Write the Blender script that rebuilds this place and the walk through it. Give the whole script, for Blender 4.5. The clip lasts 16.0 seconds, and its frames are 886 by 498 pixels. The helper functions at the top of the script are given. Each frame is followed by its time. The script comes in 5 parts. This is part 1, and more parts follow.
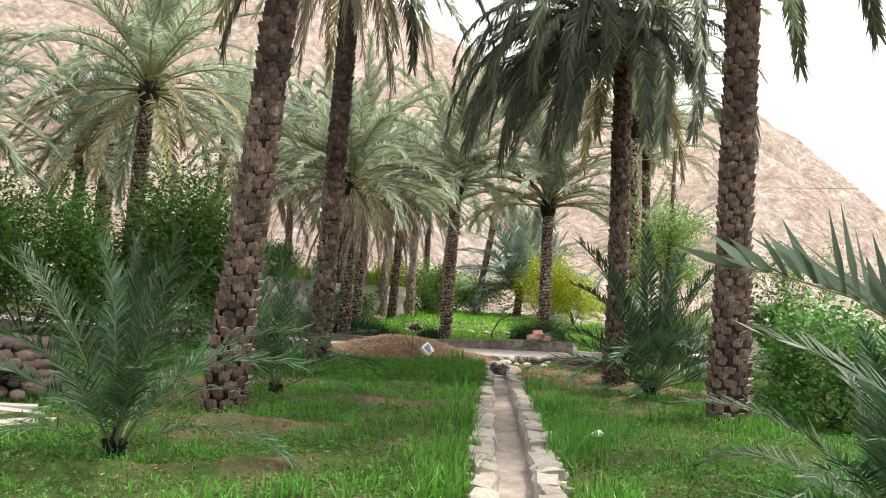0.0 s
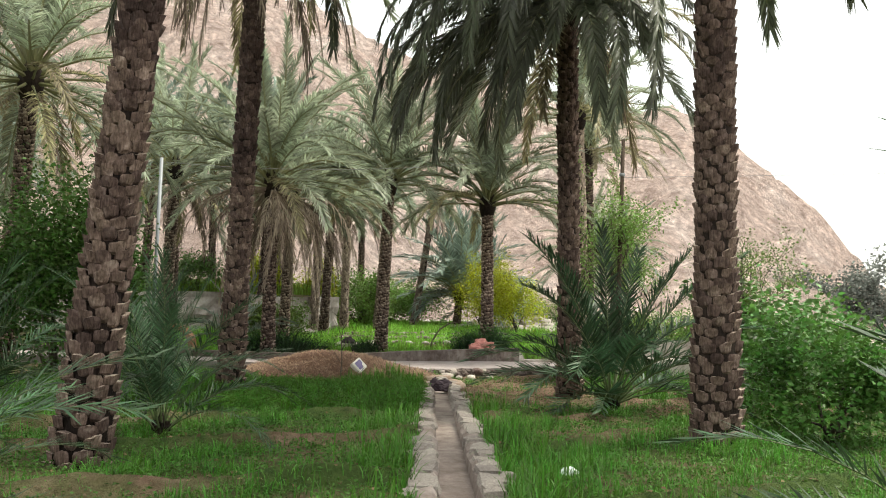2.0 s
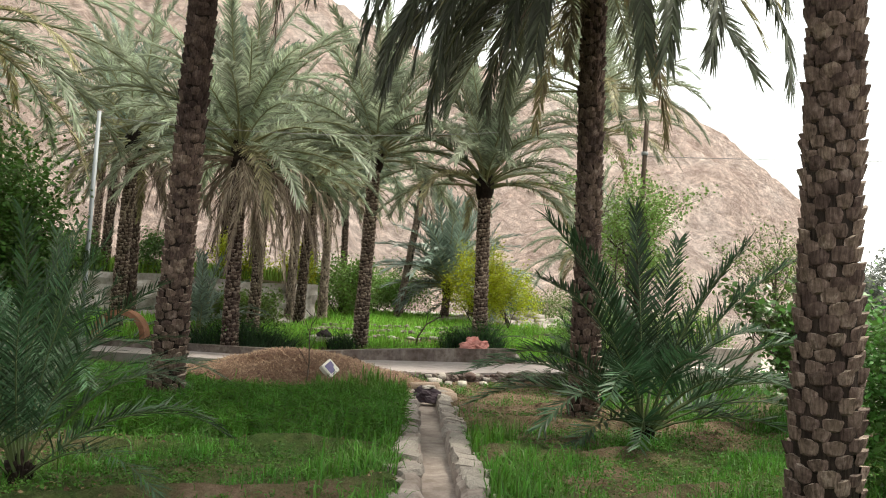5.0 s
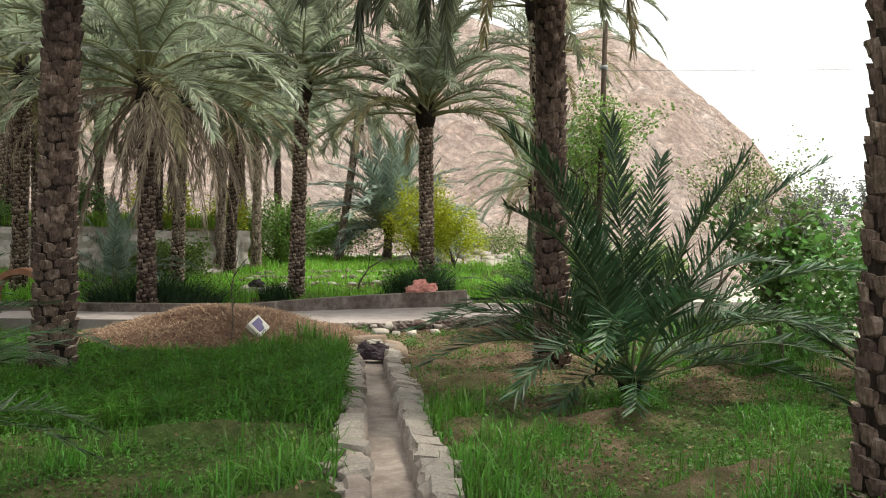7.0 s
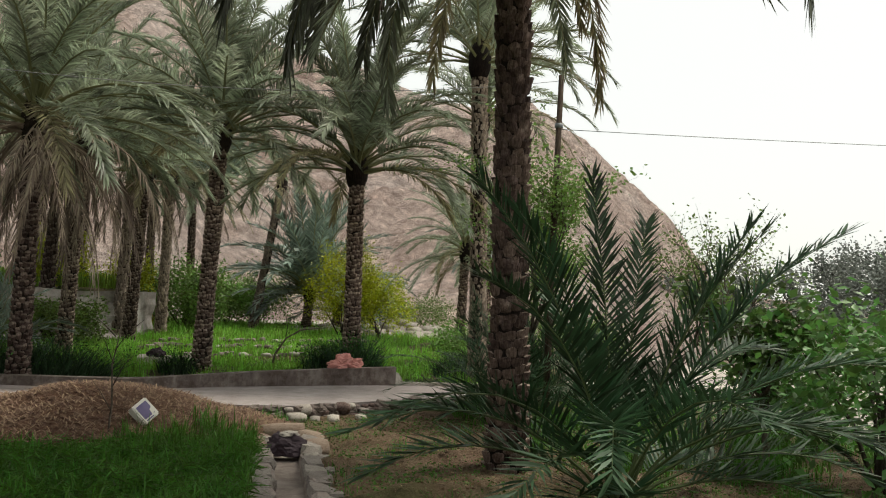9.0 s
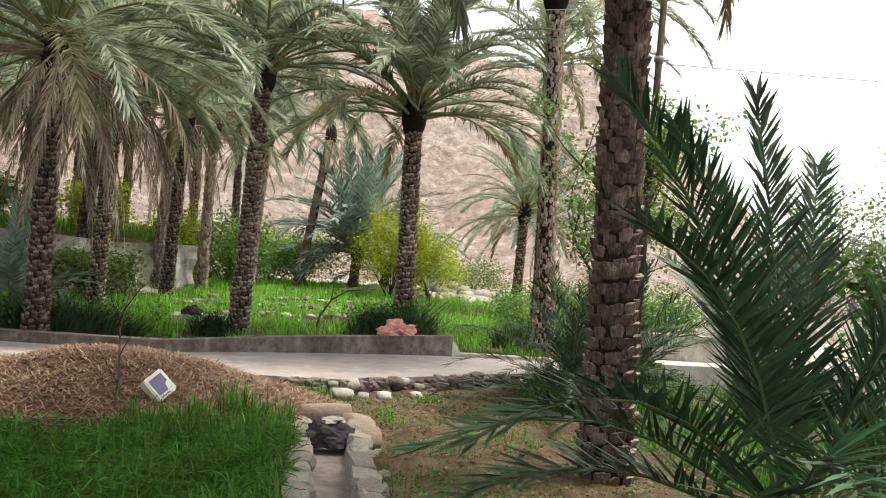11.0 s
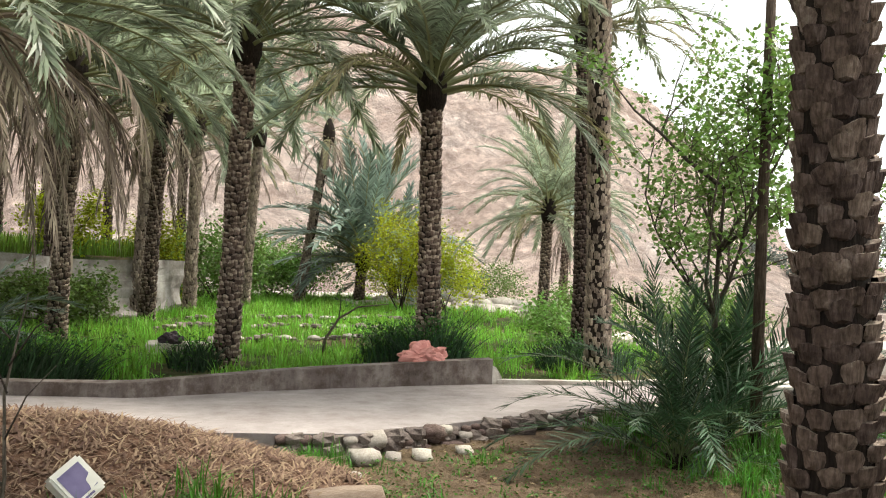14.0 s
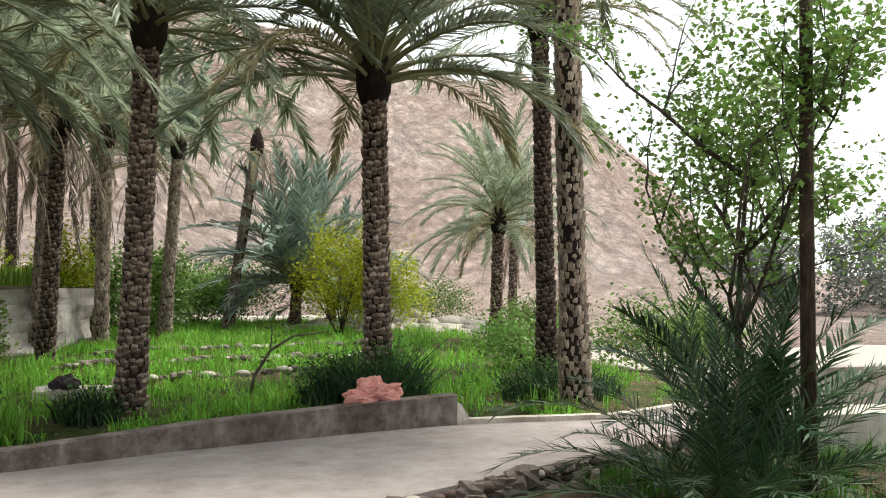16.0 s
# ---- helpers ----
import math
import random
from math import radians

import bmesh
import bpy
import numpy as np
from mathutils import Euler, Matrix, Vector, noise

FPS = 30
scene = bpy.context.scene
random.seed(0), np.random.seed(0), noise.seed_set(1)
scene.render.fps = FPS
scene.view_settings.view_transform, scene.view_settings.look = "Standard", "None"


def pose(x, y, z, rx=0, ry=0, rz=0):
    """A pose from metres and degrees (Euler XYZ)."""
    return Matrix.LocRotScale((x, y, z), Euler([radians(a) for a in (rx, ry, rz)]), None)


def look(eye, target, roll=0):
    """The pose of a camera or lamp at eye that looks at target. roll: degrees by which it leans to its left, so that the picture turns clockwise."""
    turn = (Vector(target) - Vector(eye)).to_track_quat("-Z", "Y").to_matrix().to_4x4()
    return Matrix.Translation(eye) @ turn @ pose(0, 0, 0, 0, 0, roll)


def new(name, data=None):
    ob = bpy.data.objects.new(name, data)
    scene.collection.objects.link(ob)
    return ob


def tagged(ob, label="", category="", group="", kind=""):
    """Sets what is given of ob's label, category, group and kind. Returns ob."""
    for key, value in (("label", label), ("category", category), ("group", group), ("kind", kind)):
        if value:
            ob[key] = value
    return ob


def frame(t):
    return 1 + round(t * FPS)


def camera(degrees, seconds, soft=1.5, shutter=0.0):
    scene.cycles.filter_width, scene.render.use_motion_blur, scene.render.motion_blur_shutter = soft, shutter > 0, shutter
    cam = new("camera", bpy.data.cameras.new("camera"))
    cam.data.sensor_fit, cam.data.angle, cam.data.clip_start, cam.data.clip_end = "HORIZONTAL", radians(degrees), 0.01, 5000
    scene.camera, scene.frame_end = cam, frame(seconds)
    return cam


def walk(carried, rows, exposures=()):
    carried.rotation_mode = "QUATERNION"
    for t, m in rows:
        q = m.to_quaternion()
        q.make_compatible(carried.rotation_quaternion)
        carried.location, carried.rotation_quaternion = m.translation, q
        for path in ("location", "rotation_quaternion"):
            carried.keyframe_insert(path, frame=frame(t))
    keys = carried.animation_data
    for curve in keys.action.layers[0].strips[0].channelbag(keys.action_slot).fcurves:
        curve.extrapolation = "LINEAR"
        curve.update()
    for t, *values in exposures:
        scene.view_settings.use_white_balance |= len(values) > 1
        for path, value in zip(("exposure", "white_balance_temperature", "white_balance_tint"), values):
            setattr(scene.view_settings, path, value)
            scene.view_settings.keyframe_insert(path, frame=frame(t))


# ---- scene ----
cam = camera(57.5, 16.0, 1.1)
METRES, EYE, TILT, LEAN, TURN = 15.0, 1.5, 0.0, 0.0, 0.0
ROWS = [
    (0.0, 0.0, 0.0, 0.0, -0.17, 2.5, -3.96),
    (0.5, 0.0026, 0.0288, -0.0023, -0.68, 2.65, -5.03),
    (1.0, 0.0053, 0.0569, -0.0041, -1.33, 1.83, -4.35),
    (1.5, 0.0059, 0.0909, -0.0004, -3.43, 2.01, -1.92),
    (2.0, 0.01, 0.1296, -0.0036, -4.51, 3.37, -1.93),
    (2.5, 0.011, 0.1604, -0.0033, -4.72, 3.31, -2.19),
    (3.0, 0.0105, 0.1912, -0.0014, -5.33, 2.64, -3.68),
    (5.5, 0.0217, 0.3324, -0.0017, -5.67, 2.82, -3.64),
    (6.0, 0.0248, 0.3614, -0.0029, -8.24, 4.1, -2.89),
    (6.5, 0.0286, 0.3974, -0.0032, -8.77, 2.35, -1.08),
    (7.0, 0.0288, 0.4232, -0.0034, -9.71, -1.37, -1.12),
    (7.5, 0.0326, 0.4531, -0.0026, -10.09, -1.02, -1.63),
    (8.0, 0.0333, 0.4783, -0.0035, -12.35, 0.91, -2.37),
    (8.5, 0.0342, 0.5088, -0.0041, -15.4, 2.57, -2.82),
    (9.0, 0.0371, 0.5425, -0.0027, -15.36, 3.72, -2.96),
    (11.5, 0.0482, 0.6983, -0.0063, -11.74, 0.57, -4.96),
    (12.0, 0.0494, 0.728, -0.0057, -11.94, 3.91, -4.9),
    (12.5, 0.0525, 0.7615, -0.0078, -12.02, 2.18, -5.69),
    (13.0, 0.0561, 0.7985, -0.0075, -12.14, 1.23, -4.25),
    (13.5, 0.0547, 0.8323, -0.0091, -12.48, 1.22, -4.33),
    (14.0, 0.0554, 0.8628, -0.0092, -12.14, 1.42, -2.49),
    (14.5, 0.0565, 0.8976, -0.0073, -11.29, 2.45, -1.9),
    (15.0, 0.0584, 0.9331, -0.0081, -10.56, 3.64, -5.21),
    (15.5, 0.0677, 0.9628, -0.0112, -12.18, 3.15, -3.06),
    (16.0, 0.0721, 0.9943, -0.0079, -16.57, 2.73, -0.6),
]
walk(cam, [(t, pose(0, 0, EYE, TILT, LEAN, TURN) @ pose(METRES * x, METRES * y, METRES * z, 90 + pitch, roll, yaw)) for t, x, y, z, yaw, pitch, roll in ROWS],
     exposures=[(t, e, k, 4) for t, e, k in ((0.0, 0.9, 6800), (1.5, 0.7, 6850), (3.0, 0.48, 6900), (5.5, 0.55, 6900), (6.5, 0.36, 6900), (7.0, 0.5, 6850), (7.5, 0.6, 6800), (8.0, 0.55, 6800),
                                            (8.5, -0.22, 6900), (9.0, -0.3, 6900), (11.5, 0.75, 6800), (12.0, 0.4, 6800), (12.5, 0.45, 6800), (14.0, 0.75, 6750), (14.5, 0.6, 6650), (15.0, 0.65, 6600), (16.0, 0.45, 6600))])

# ---- world and sun: bright, thinly clouded sky ----
world = bpy.data.worlds.new("sky")
scene.world = world
world.use_nodes = True
wn, wl = world.node_tree.nodes, world.node_tree.links
wn.clear()
sky = wn.new("ShaderNodeTexSky")
sky.sky_type = "NISHITA"
sky.sun_disc = False
sky.sun_elevation, sky.sun_rotation = radians(64), radians(75)
sky.dust_density, sky.air_density = 4.0, 1.0
cloud = wn.new("ShaderNodeMix")
cloud.data_type = "RGBA"
cloud.inputs[0].default_value = 0.7
cloud.inputs[7].default_value = (13.0, 13.1, 13.3, 1)
bg = wn.new("ShaderNodeBackground")
bg.inputs["Strength"].default_value = 0.12
wo = wn.new("ShaderNodeOutputWorld")
wl.new(sky.outputs[0], cloud.inputs[6])
wl.new(cloud.outputs[2], bg.inputs["Color"])
wl.new(bg.outputs[0], wo.inputs["Surface"])

sun = new("sun", bpy.data.lights.new("sun", "SUN"))
sun.data.energy, sun.data.angle, sun.data.color = 4.2, radians(12), (1.0, 0.95, 0.88)
sun.matrix_world = look((6 * math.sin(radians(75)), 6 * math.cos(radians(75)), 12.3), (0, 0, 0))


# ---- materials ----
class Mat:
    """A small node-graph writer."""

    def __init__(self, name, rough=0.8, spec=0.3):
        self.m = bpy.data.materials.new(name)
        self.m.use_nodes = True
        self.n, self.l = self.m.node_tree.nodes, self.m.node_tree.links
        self.b = self.n["Principled BSDF"]
        self.b.inputs["Roughness"].default_value = rough
        self.b.inputs["Specular IOR Level"].default_value = spec
        self.coord = self.n.new("ShaderNodeTexCoord").outputs["Object"]

    def world(self):
        self.coord = self.n.new("ShaderNodeNewGeometry").outputs["Position"]
        return self

    def noise(self, scale, detail=4.0, rough=0.6, squash=None):
        t = self.n.new("ShaderNodeTexNoise")
        t.inputs["Scale"].default_value, t.inputs["Detail"].default_value = scale, detail
        t.inputs["Roughness"].default_value = rough
        c = self.coord
        if squash:
            mp = self.n.new("ShaderNodeMapping")
            mp.inputs["Scale"].default_value = squash
            self.l.new(c, mp.inputs["Vector"])
            c = mp.outputs[0]
        self.l.new(c, t.inputs["Vector"])
        return t.outputs["Fac"]

    def voronoi(self, scale, feature="DISTANCE_TO_EDGE"):
        t = self.n.new("ShaderNodeTexVoronoi")
        t.feature = feature
        t.inputs["Scale"].default_value = scale
        self.l.new(self.coord, t.inputs["Vector"])
        return t.outputs["Distance"]

    def ramp(self, fac, *stops):
        r = self.n.new("ShaderNodeValToRGB")
        while len(r.color_ramp.elements) < len(stops):
            r.color_ramp.elements.new(0.5)
        for e, (p, c) in zip(r.color_ramp.elements, stops):
            e.position, e.color = p, (*c, 1)
        self.l.new(fac, r.inputs[0])
        return r.outputs[0]

    def mix(self, fac, a, b, mode="MIX"):
        x = self.n.new("ShaderNodeMix")
        x.data_type, x.blend_type = "RGBA", mode
        for i, v in ((0, fac), (6, a), (7, b)):
            if isinstance(v, (int, float)):
                x.inputs[i].default_value = v
            elif isinstance(v, tuple):
                x.inputs[i].default_value = (*v, 1)
            else:
                self.l.new(v, x.inputs[i])
        return x.outputs[2]

    def rand(self, island=False):
        if island:
            return self.n.new("ShaderNodeNewGeometry").outputs["Random Per Island"]
        return self.n.new("ShaderNodeObjectInfo").outputs["Random"]

    def hsv(self, col, fac, dv=0.3, dh=0.02):
        h = self.n.new("ShaderNodeHueSaturation")
        for k, lo, hi in (("Value", 1 - dv, 1 + dv), ("Hue", 0.5 - dh, 0.5 + dh)):
            r = self.n.new("ShaderNodeMapRange")
            r.inputs["To Min"].default_value, r.inputs["To Max"].default_value = lo, hi
            self.l.new(fac, r.inputs["Value"])
            self.l.new(r.outputs[0], h.inputs[k])
        self.l.new(col, h.inputs["Color"])
        return h.outputs[0]

    def color(self, c):
        if isinstance(c, tuple):
            self.b.inputs["Base Color"].default_value = (*c, 1)
        else:
            self.l.new(c, self.b.inputs["Base Color"])
        return self

    def bump(self, fac, strength=0.5, dist=0.02):
        u = self.n.new("ShaderNodeBump")
        u.inputs["Strength"].default_value, u.inputs["Distance"].default_value = strength, dist
        self.l.new(fac, u.inputs["Height"])
        self.l.new(u.outputs[0], self.b.inputs["Normal"])
        return self

    def thin(self, col, amount=0.35):
        """Leaf: part of the light passes through."""
        t = self.n.new("ShaderNodeBsdfTranslucent")
        if isinstance(col, tuple):
            t.inputs["Color"].default_value = (*col, 1)
        else:
            self.l.new(col, t.inputs["Color"])
        x = self.n.new("ShaderNodeMixShader")
        x.inputs[0].default_value = amount
        self.l.new(self.b.outputs[0], x.inputs[1])
        self.l.new(t.outputs[0], x.inputs[2])
        self.l.new(x.outputs[0], self.n["Material Output"].inputs["Surface"])
        return self


def leaf_mat(name, dark, light, rough=0.5, spec=0.4, thin=0.3, scale=0.8):
    k = Mat(name, rough, spec).world()
    c = k.mix(k.noise(scale, 3), dark, light)
    c = k.hsv(c, k.rand(True), 0.5, 0.02)
    c = k.hsv(c, k.rand(), 0.32, 0.014)
    return k.color(c).thin(c, thin).m


M_FROND = leaf_mat("palm_leaf", (0.118, 0.15, 0.096), (0.41, 0.45, 0.325), 0.42, 0.4, 0.5)
M_YOUNG = leaf_mat("young_palm_leaf", (0.018, 0.044, 0.02), (0.056, 0.10, 0.046), 0.48, 0.25, 0.2)
# hanging fronds: the crown's underside shade is put into a darker leaf colour
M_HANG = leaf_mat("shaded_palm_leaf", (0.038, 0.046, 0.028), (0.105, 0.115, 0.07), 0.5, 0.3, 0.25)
M_GREY = leaf_mat("blue_grey_palm_leaf", (0.12, 0.17, 0.135), (0.23, 0.29, 0.235), 0.42, 0.5, 0.25)
M_OLIVE = leaf_mat("dry_tipped_leaf", (0.16, 0.14, 0.075), (0.34, 0.295, 0.165), 0.55, 0.35, 0.3)
M_DEAD = leaf_mat("dead_leaf", (0.14, 0.105, 0.082), (0.33, 0.265, 0.215), 0.8, 0.15, 0.2, 2.0)
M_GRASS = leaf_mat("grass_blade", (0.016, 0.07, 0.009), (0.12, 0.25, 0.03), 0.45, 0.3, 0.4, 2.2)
# same grass in the open: sunlight is put into a brighter blade colour
M_GRASS_LIT = leaf_mat("sunlit_grass_blade", (0.09, 0.21, 0.02), (0.24, 0.38, 0.055), 0.5, 0.3, 0.45, 1.0)
M_WEED = leaf_mat("weed_leaf", (0.022, 0.07, 0.010), (0.10, 0.20, 0.03), 0.5, 0.25, 0.3, 1.6)
M_STRAW = leaf_mat("straw", (0.12, 0.08, 0.045), (0.27, 0.20, 0.115), 0.8, 0.15, 0.15, 3.0)
M_CITRUS = leaf_mat("dark_bush_leaf", (0.022, 0.07, 0.014), (0.10, 0.205, 0.038), 0.5, 0.22, 0.35, 1.5)
M_FIG = leaf_mat("broad_leaf", (0.04, 0.10, 0.022), (0.125, 0.22, 0.05), 0.4, 0.45, 0.35, 1.5)
M_LIME = leaf_mat("lime_leaf", (0.30, 0.38, 0.015), (0.50, 0.55, 0.03), 0.45, 0.4, 0.45, 1.2)
# far trees: distance haze is mixed into this greyed leaf colour
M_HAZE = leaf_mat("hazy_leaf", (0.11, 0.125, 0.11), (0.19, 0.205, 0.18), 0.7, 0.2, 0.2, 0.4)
M_TREE = leaf_mat("small_tree_leaf", (0.09, 0.17, 0.032), (0.20, 0.31, 0.07), 0.45, 0.4, 0.4, 1.2)


def bark_mat(name, a, b, c):
    k = Mat(name, 0.9, 0.15).world()
    base = k.ramp(k.noise(9, 6, 0.7), (0.25, a), (0.55, b), (0.8, c))
    fibre = k.noise(60, 3, 0.6, (1, 1, 0.12))
    base = k.mix(0.8, base, k.ramp(fibre, (0.36, (0.45, 0.42, 0.41)), (0.6, (1.1, 1.1, 1.1))), "MULTIPLY")
    base = k.hsv(base, k.rand(True), 0.42, 0.008)
    base = k.hsv(base, k.rand(), 0.42, 0.01)
    return k.color(base).bump(fibre, 0.9, 0.02).m


M_BARK = bark_mat("palm_bark", (0.04, 0.025, 0.02), (0.135, 0.093, 0.078), (0.31, 0.243, 0.215))
M_BARK_PALE = bark_mat("pale_palm_bark", (0.12, 0.088, 0.073), (0.27, 0.213, 0.18), (0.44, 0.37, 0.325))
M_CUT = bark_mat("cut_leaf_base", (0.13, 0.093, 0.074), (0.29, 0.228, 0.19), (0.50, 0.425, 0.37))
# fibre core, near black: shade of the gaps between leaf bases is painted in
M_CORE = bark_mat("shadowed_trunk_fibre", (0.010, 0.007, 0.006), (0.022, 0.015, 0.012), (0.045, 0.032, 0.026))
M_WOOD = bark_mat("weathered_wood", (0.05, 0.038, 0.03), (0.10, 0.08, 0.065), (0.16, 0.135, 0.115))
M_POLE = bark_mat("dark_pole_wood", (0.025, 0.016, 0.012), (0.05, 0.034, 0.026), (0.085, 0.062, 0.05))
M_RACHIS = Mat("leaf_stalk", 0.5, 0.4)
M_RACHIS = M_RACHIS.color(M_RACHIS.mix(M_RACHIS.noise(2.0), (0.10, 0.115, 0.045), (0.24, 0.225, 0.11))).m
M_RACHIS_YOUNG = Mat("young_leaf_stalk", 0.5, 0.3)
M_RACHIS_YOUNG = M_RACHIS_YOUNG.color(M_RACHIS_YOUNG.mix(M_RACHIS_YOUNG.noise(2.0), (0.045, 0.07, 0.028), (0.12, 0.145, 0.055))).m
M_RACHIS_DEAD = Mat("dead_leaf_stalk", 0.8, 0.2)
M_RACHIS_DEAD = M_RACHIS_DEAD.color(M_RACHIS_DEAD.mix(M_RACHIS_DEAD.noise(3.0), (0.15, 0.11, 0.08), (0.29, 0.23, 0.18))).m


def ground_mat():
    k = Mat("soil", 0.95, 0.1).world()
    soil = k.ramp(k.noise(3.5, 8, 0.65), (0.25, (0.075, 0.047, 0.033)), (0.5, (0.18, 0.12, 0.084)), (0.75, (0.30, 0.217, 0.158)))
    clods = k.noise(38, 5, 0.7)
    soil = k.mix(0.5, soil, k.ramp(clods, (0.3, (0.5, 0.48, 0.45)), (0.65, (1.1, 1.1, 1.1))), "MULTIPLY")
    moss = k.ramp(k.noise(11, 6, 0.7), (0.3, (0.025, 0.05, 0.012)), (0.7, (0.085, 0.125, 0.035)))
    grown = k.ramp(k.noise(0.55, 6, 0.65), (0.36, (0, 0, 0)), (0.54, (1, 1, 1)))
    gravel = k.ramp(k.noise(14, 8, 0.75), (0.3, (0.34, 0.30, 0.26)), (0.7, (0.62, 0.57, 0.51)))
    sep = k.n.new("ShaderNodeSeparateXYZ")
    k.l.new(k.coord, sep.inputs[0])
    def step(sock, lo, hi):
        r = k.n.new("ShaderNodeMapRange")
        r.inputs["From Min"].default_value, r.inputs["From Max"].default_value = lo, hi
        k.l.new(sock, r.inputs["Value"])
        return r.outputs[0]

    bare = k.mix(1.0, k.mix(1.0, step(sep.outputs[1], 14.2, 15.4), step(sep.outputs[0], 0.9, 1.5), "MULTIPLY"), step(sep.outputs[1], 24.0, 22.0), "MULTIPLY")
    grown = k.mix(k.mix(1.0, bare, (0.85, 0.85, 0.85), "MULTIPLY"), grown, (0, 0, 0))
    near = k.mix(grown, soil, moss)
    wob = k.n.new("ShaderNodeMath")
    wob.operation = "MULTIPLY_ADD"
    wob.inputs[1].default_value = 4.0
    k.l.new(k.noise(0.3, 4), wob.inputs[0])
    k.l.new(sep.outputs[0], wob.inputs[2])
    bed = k.n.new("ShaderNodeMapRange")
    bed.inputs["From Min"].default_value, bed.inputs["From Max"].default_value = 11.0, 13.0
    k.l.new(wob.outputs[0], bed.inputs["Value"])
    far = k.n.new("ShaderNodeMapRange")
    far.inputs["From Min"].default_value, far.inputs["From Max"].default_value = 46.0, 54.0
    k.l.new(sep.outputs[1], far.inputs["Value"])
    both = k.n.new("ShaderNodeMath")
    both.operation = "MAXIMUM"
    k.l.new(bed.outputs[0], both.inputs[0])
    k.l.new(far.outputs[0], both.inputs[1])
    return k.color(k.mix(both.outputs[0], near, gravel)).bump(clods, 1.0, 0.06).m


def stone_mat(name, a, b, c, scale=5.0):
    k = Mat(name, 0.88, 0.2)
    col = k.ramp(k.noise(scale, 8, 0.7), (0.25, a), (0.5, b), (0.75, c))
    fine = k.noise(scale * 12, 4, 0.7)
    col = k.mix(0.35, col, k.ramp(fine, (0.3, (0.55, 0.53, 0.5)), (0.7, (1.1, 1.1, 1.1))), "MULTIPLY")
    col = k.hsv(col, k.rand(), 0.25, 0.012)
    return k.color(col).bump(fine, 0.5, 0.012).m


def concrete_mat(name, a, b, c, dirt=0.5):
    k = Mat(name, 0.9, 0.2).world()
    col = k.ramp(k.noise(1.6, 8, 0.68), (0.3, a), (0.5, b), (0.72, c))
    fine = k.noise(70, 4, 0.7)
    col = k.mix(0.4, col, k.ramp(fine, (0.3, (0.6, 0.58, 0.56)), (0.7, (1.08, 1.08, 1.08))), "MULTIPLY")
    stain = k.ramp(k.noise(4.5, 5, 0.75), (0.40, (0.55, 0.5, 0.46)), (0.55, (1, 1, 1)))
    streak = k.ramp(k.noise(3.0, 6, 0.7, (1, 1, 0.25)), (0.42, (0.5, 0.44, 0.42)), (0.56, (1, 1, 1)))
    col = k.mix(dirt * 0.8, col, streak, "MULTIPLY")
    return k.color(k.mix(dirt, col, stain, "MULTIPLY")).bump(fine, 0.4, 0.008).m


M_SOIL = ground_mat()
M_CURB = stone_mat("curb_stone", (0.15, 0.127, 0.11), (0.255, 0.225, 0.20), (0.38, 0.345, 0.31))
M_ROCK = stone_mat("field_stone", (0.075, 0.058, 0.052), (0.16, 0.128, 0.115), (0.29, 0.245, 0.22))
M_REDROCK = stone_mat("brown_stone", (0.055, 0.036, 0.034), (0.115, 0.078, 0.07), (0.23, 0.168, 0.152))
M_MUD = stone_mat("muddy_stone", (0.15, 0.105, 0.078), (0.25, 0.185, 0.145), (0.36, 0.29, 0.24))
M_WHITE_ROCK = stone_mat("pale_stone", (0.25, 0.215, 0.185), (0.38, 0.34, 0.30), (0.52, 0.475, 0.425))
M_CHANNEL = concrete_mat("channel_cement", (0.20, 0.165, 0.145), (0.30, 0.255, 0.23), (0.40, 0.35, 0.315))
M_ROAD = concrete_mat("road_concrete", (0.27, 0.233, 0.228), (0.34, 0.30, 0.293), (0.40, 0.36, 0.352), 0.26)
M_WALL = concrete_mat("wall_concrete", (0.13, 0.107, 0.098), (0.23, 0.195, 0.18), (0.38, 0.335, 0.31), 0.85)
M_PALE_WALL = concrete_mat("pale_plaster", (0.48, 0.44, 0.39), (0.60, 0.56, 0.51), (0.70, 0.66, 0.61))
M_TERRACE = concrete_mat("terrace_plaster", (0.27, 0.24, 0.22), (0.42, 0.385, 0.36), (0.56, 0.525, 0.495))
M_CLAY = stone_mat("fired_clay", (0.22, 0.10, 0.06), (0.34, 0.165, 0.105), (0.44, 0.24, 0.165))


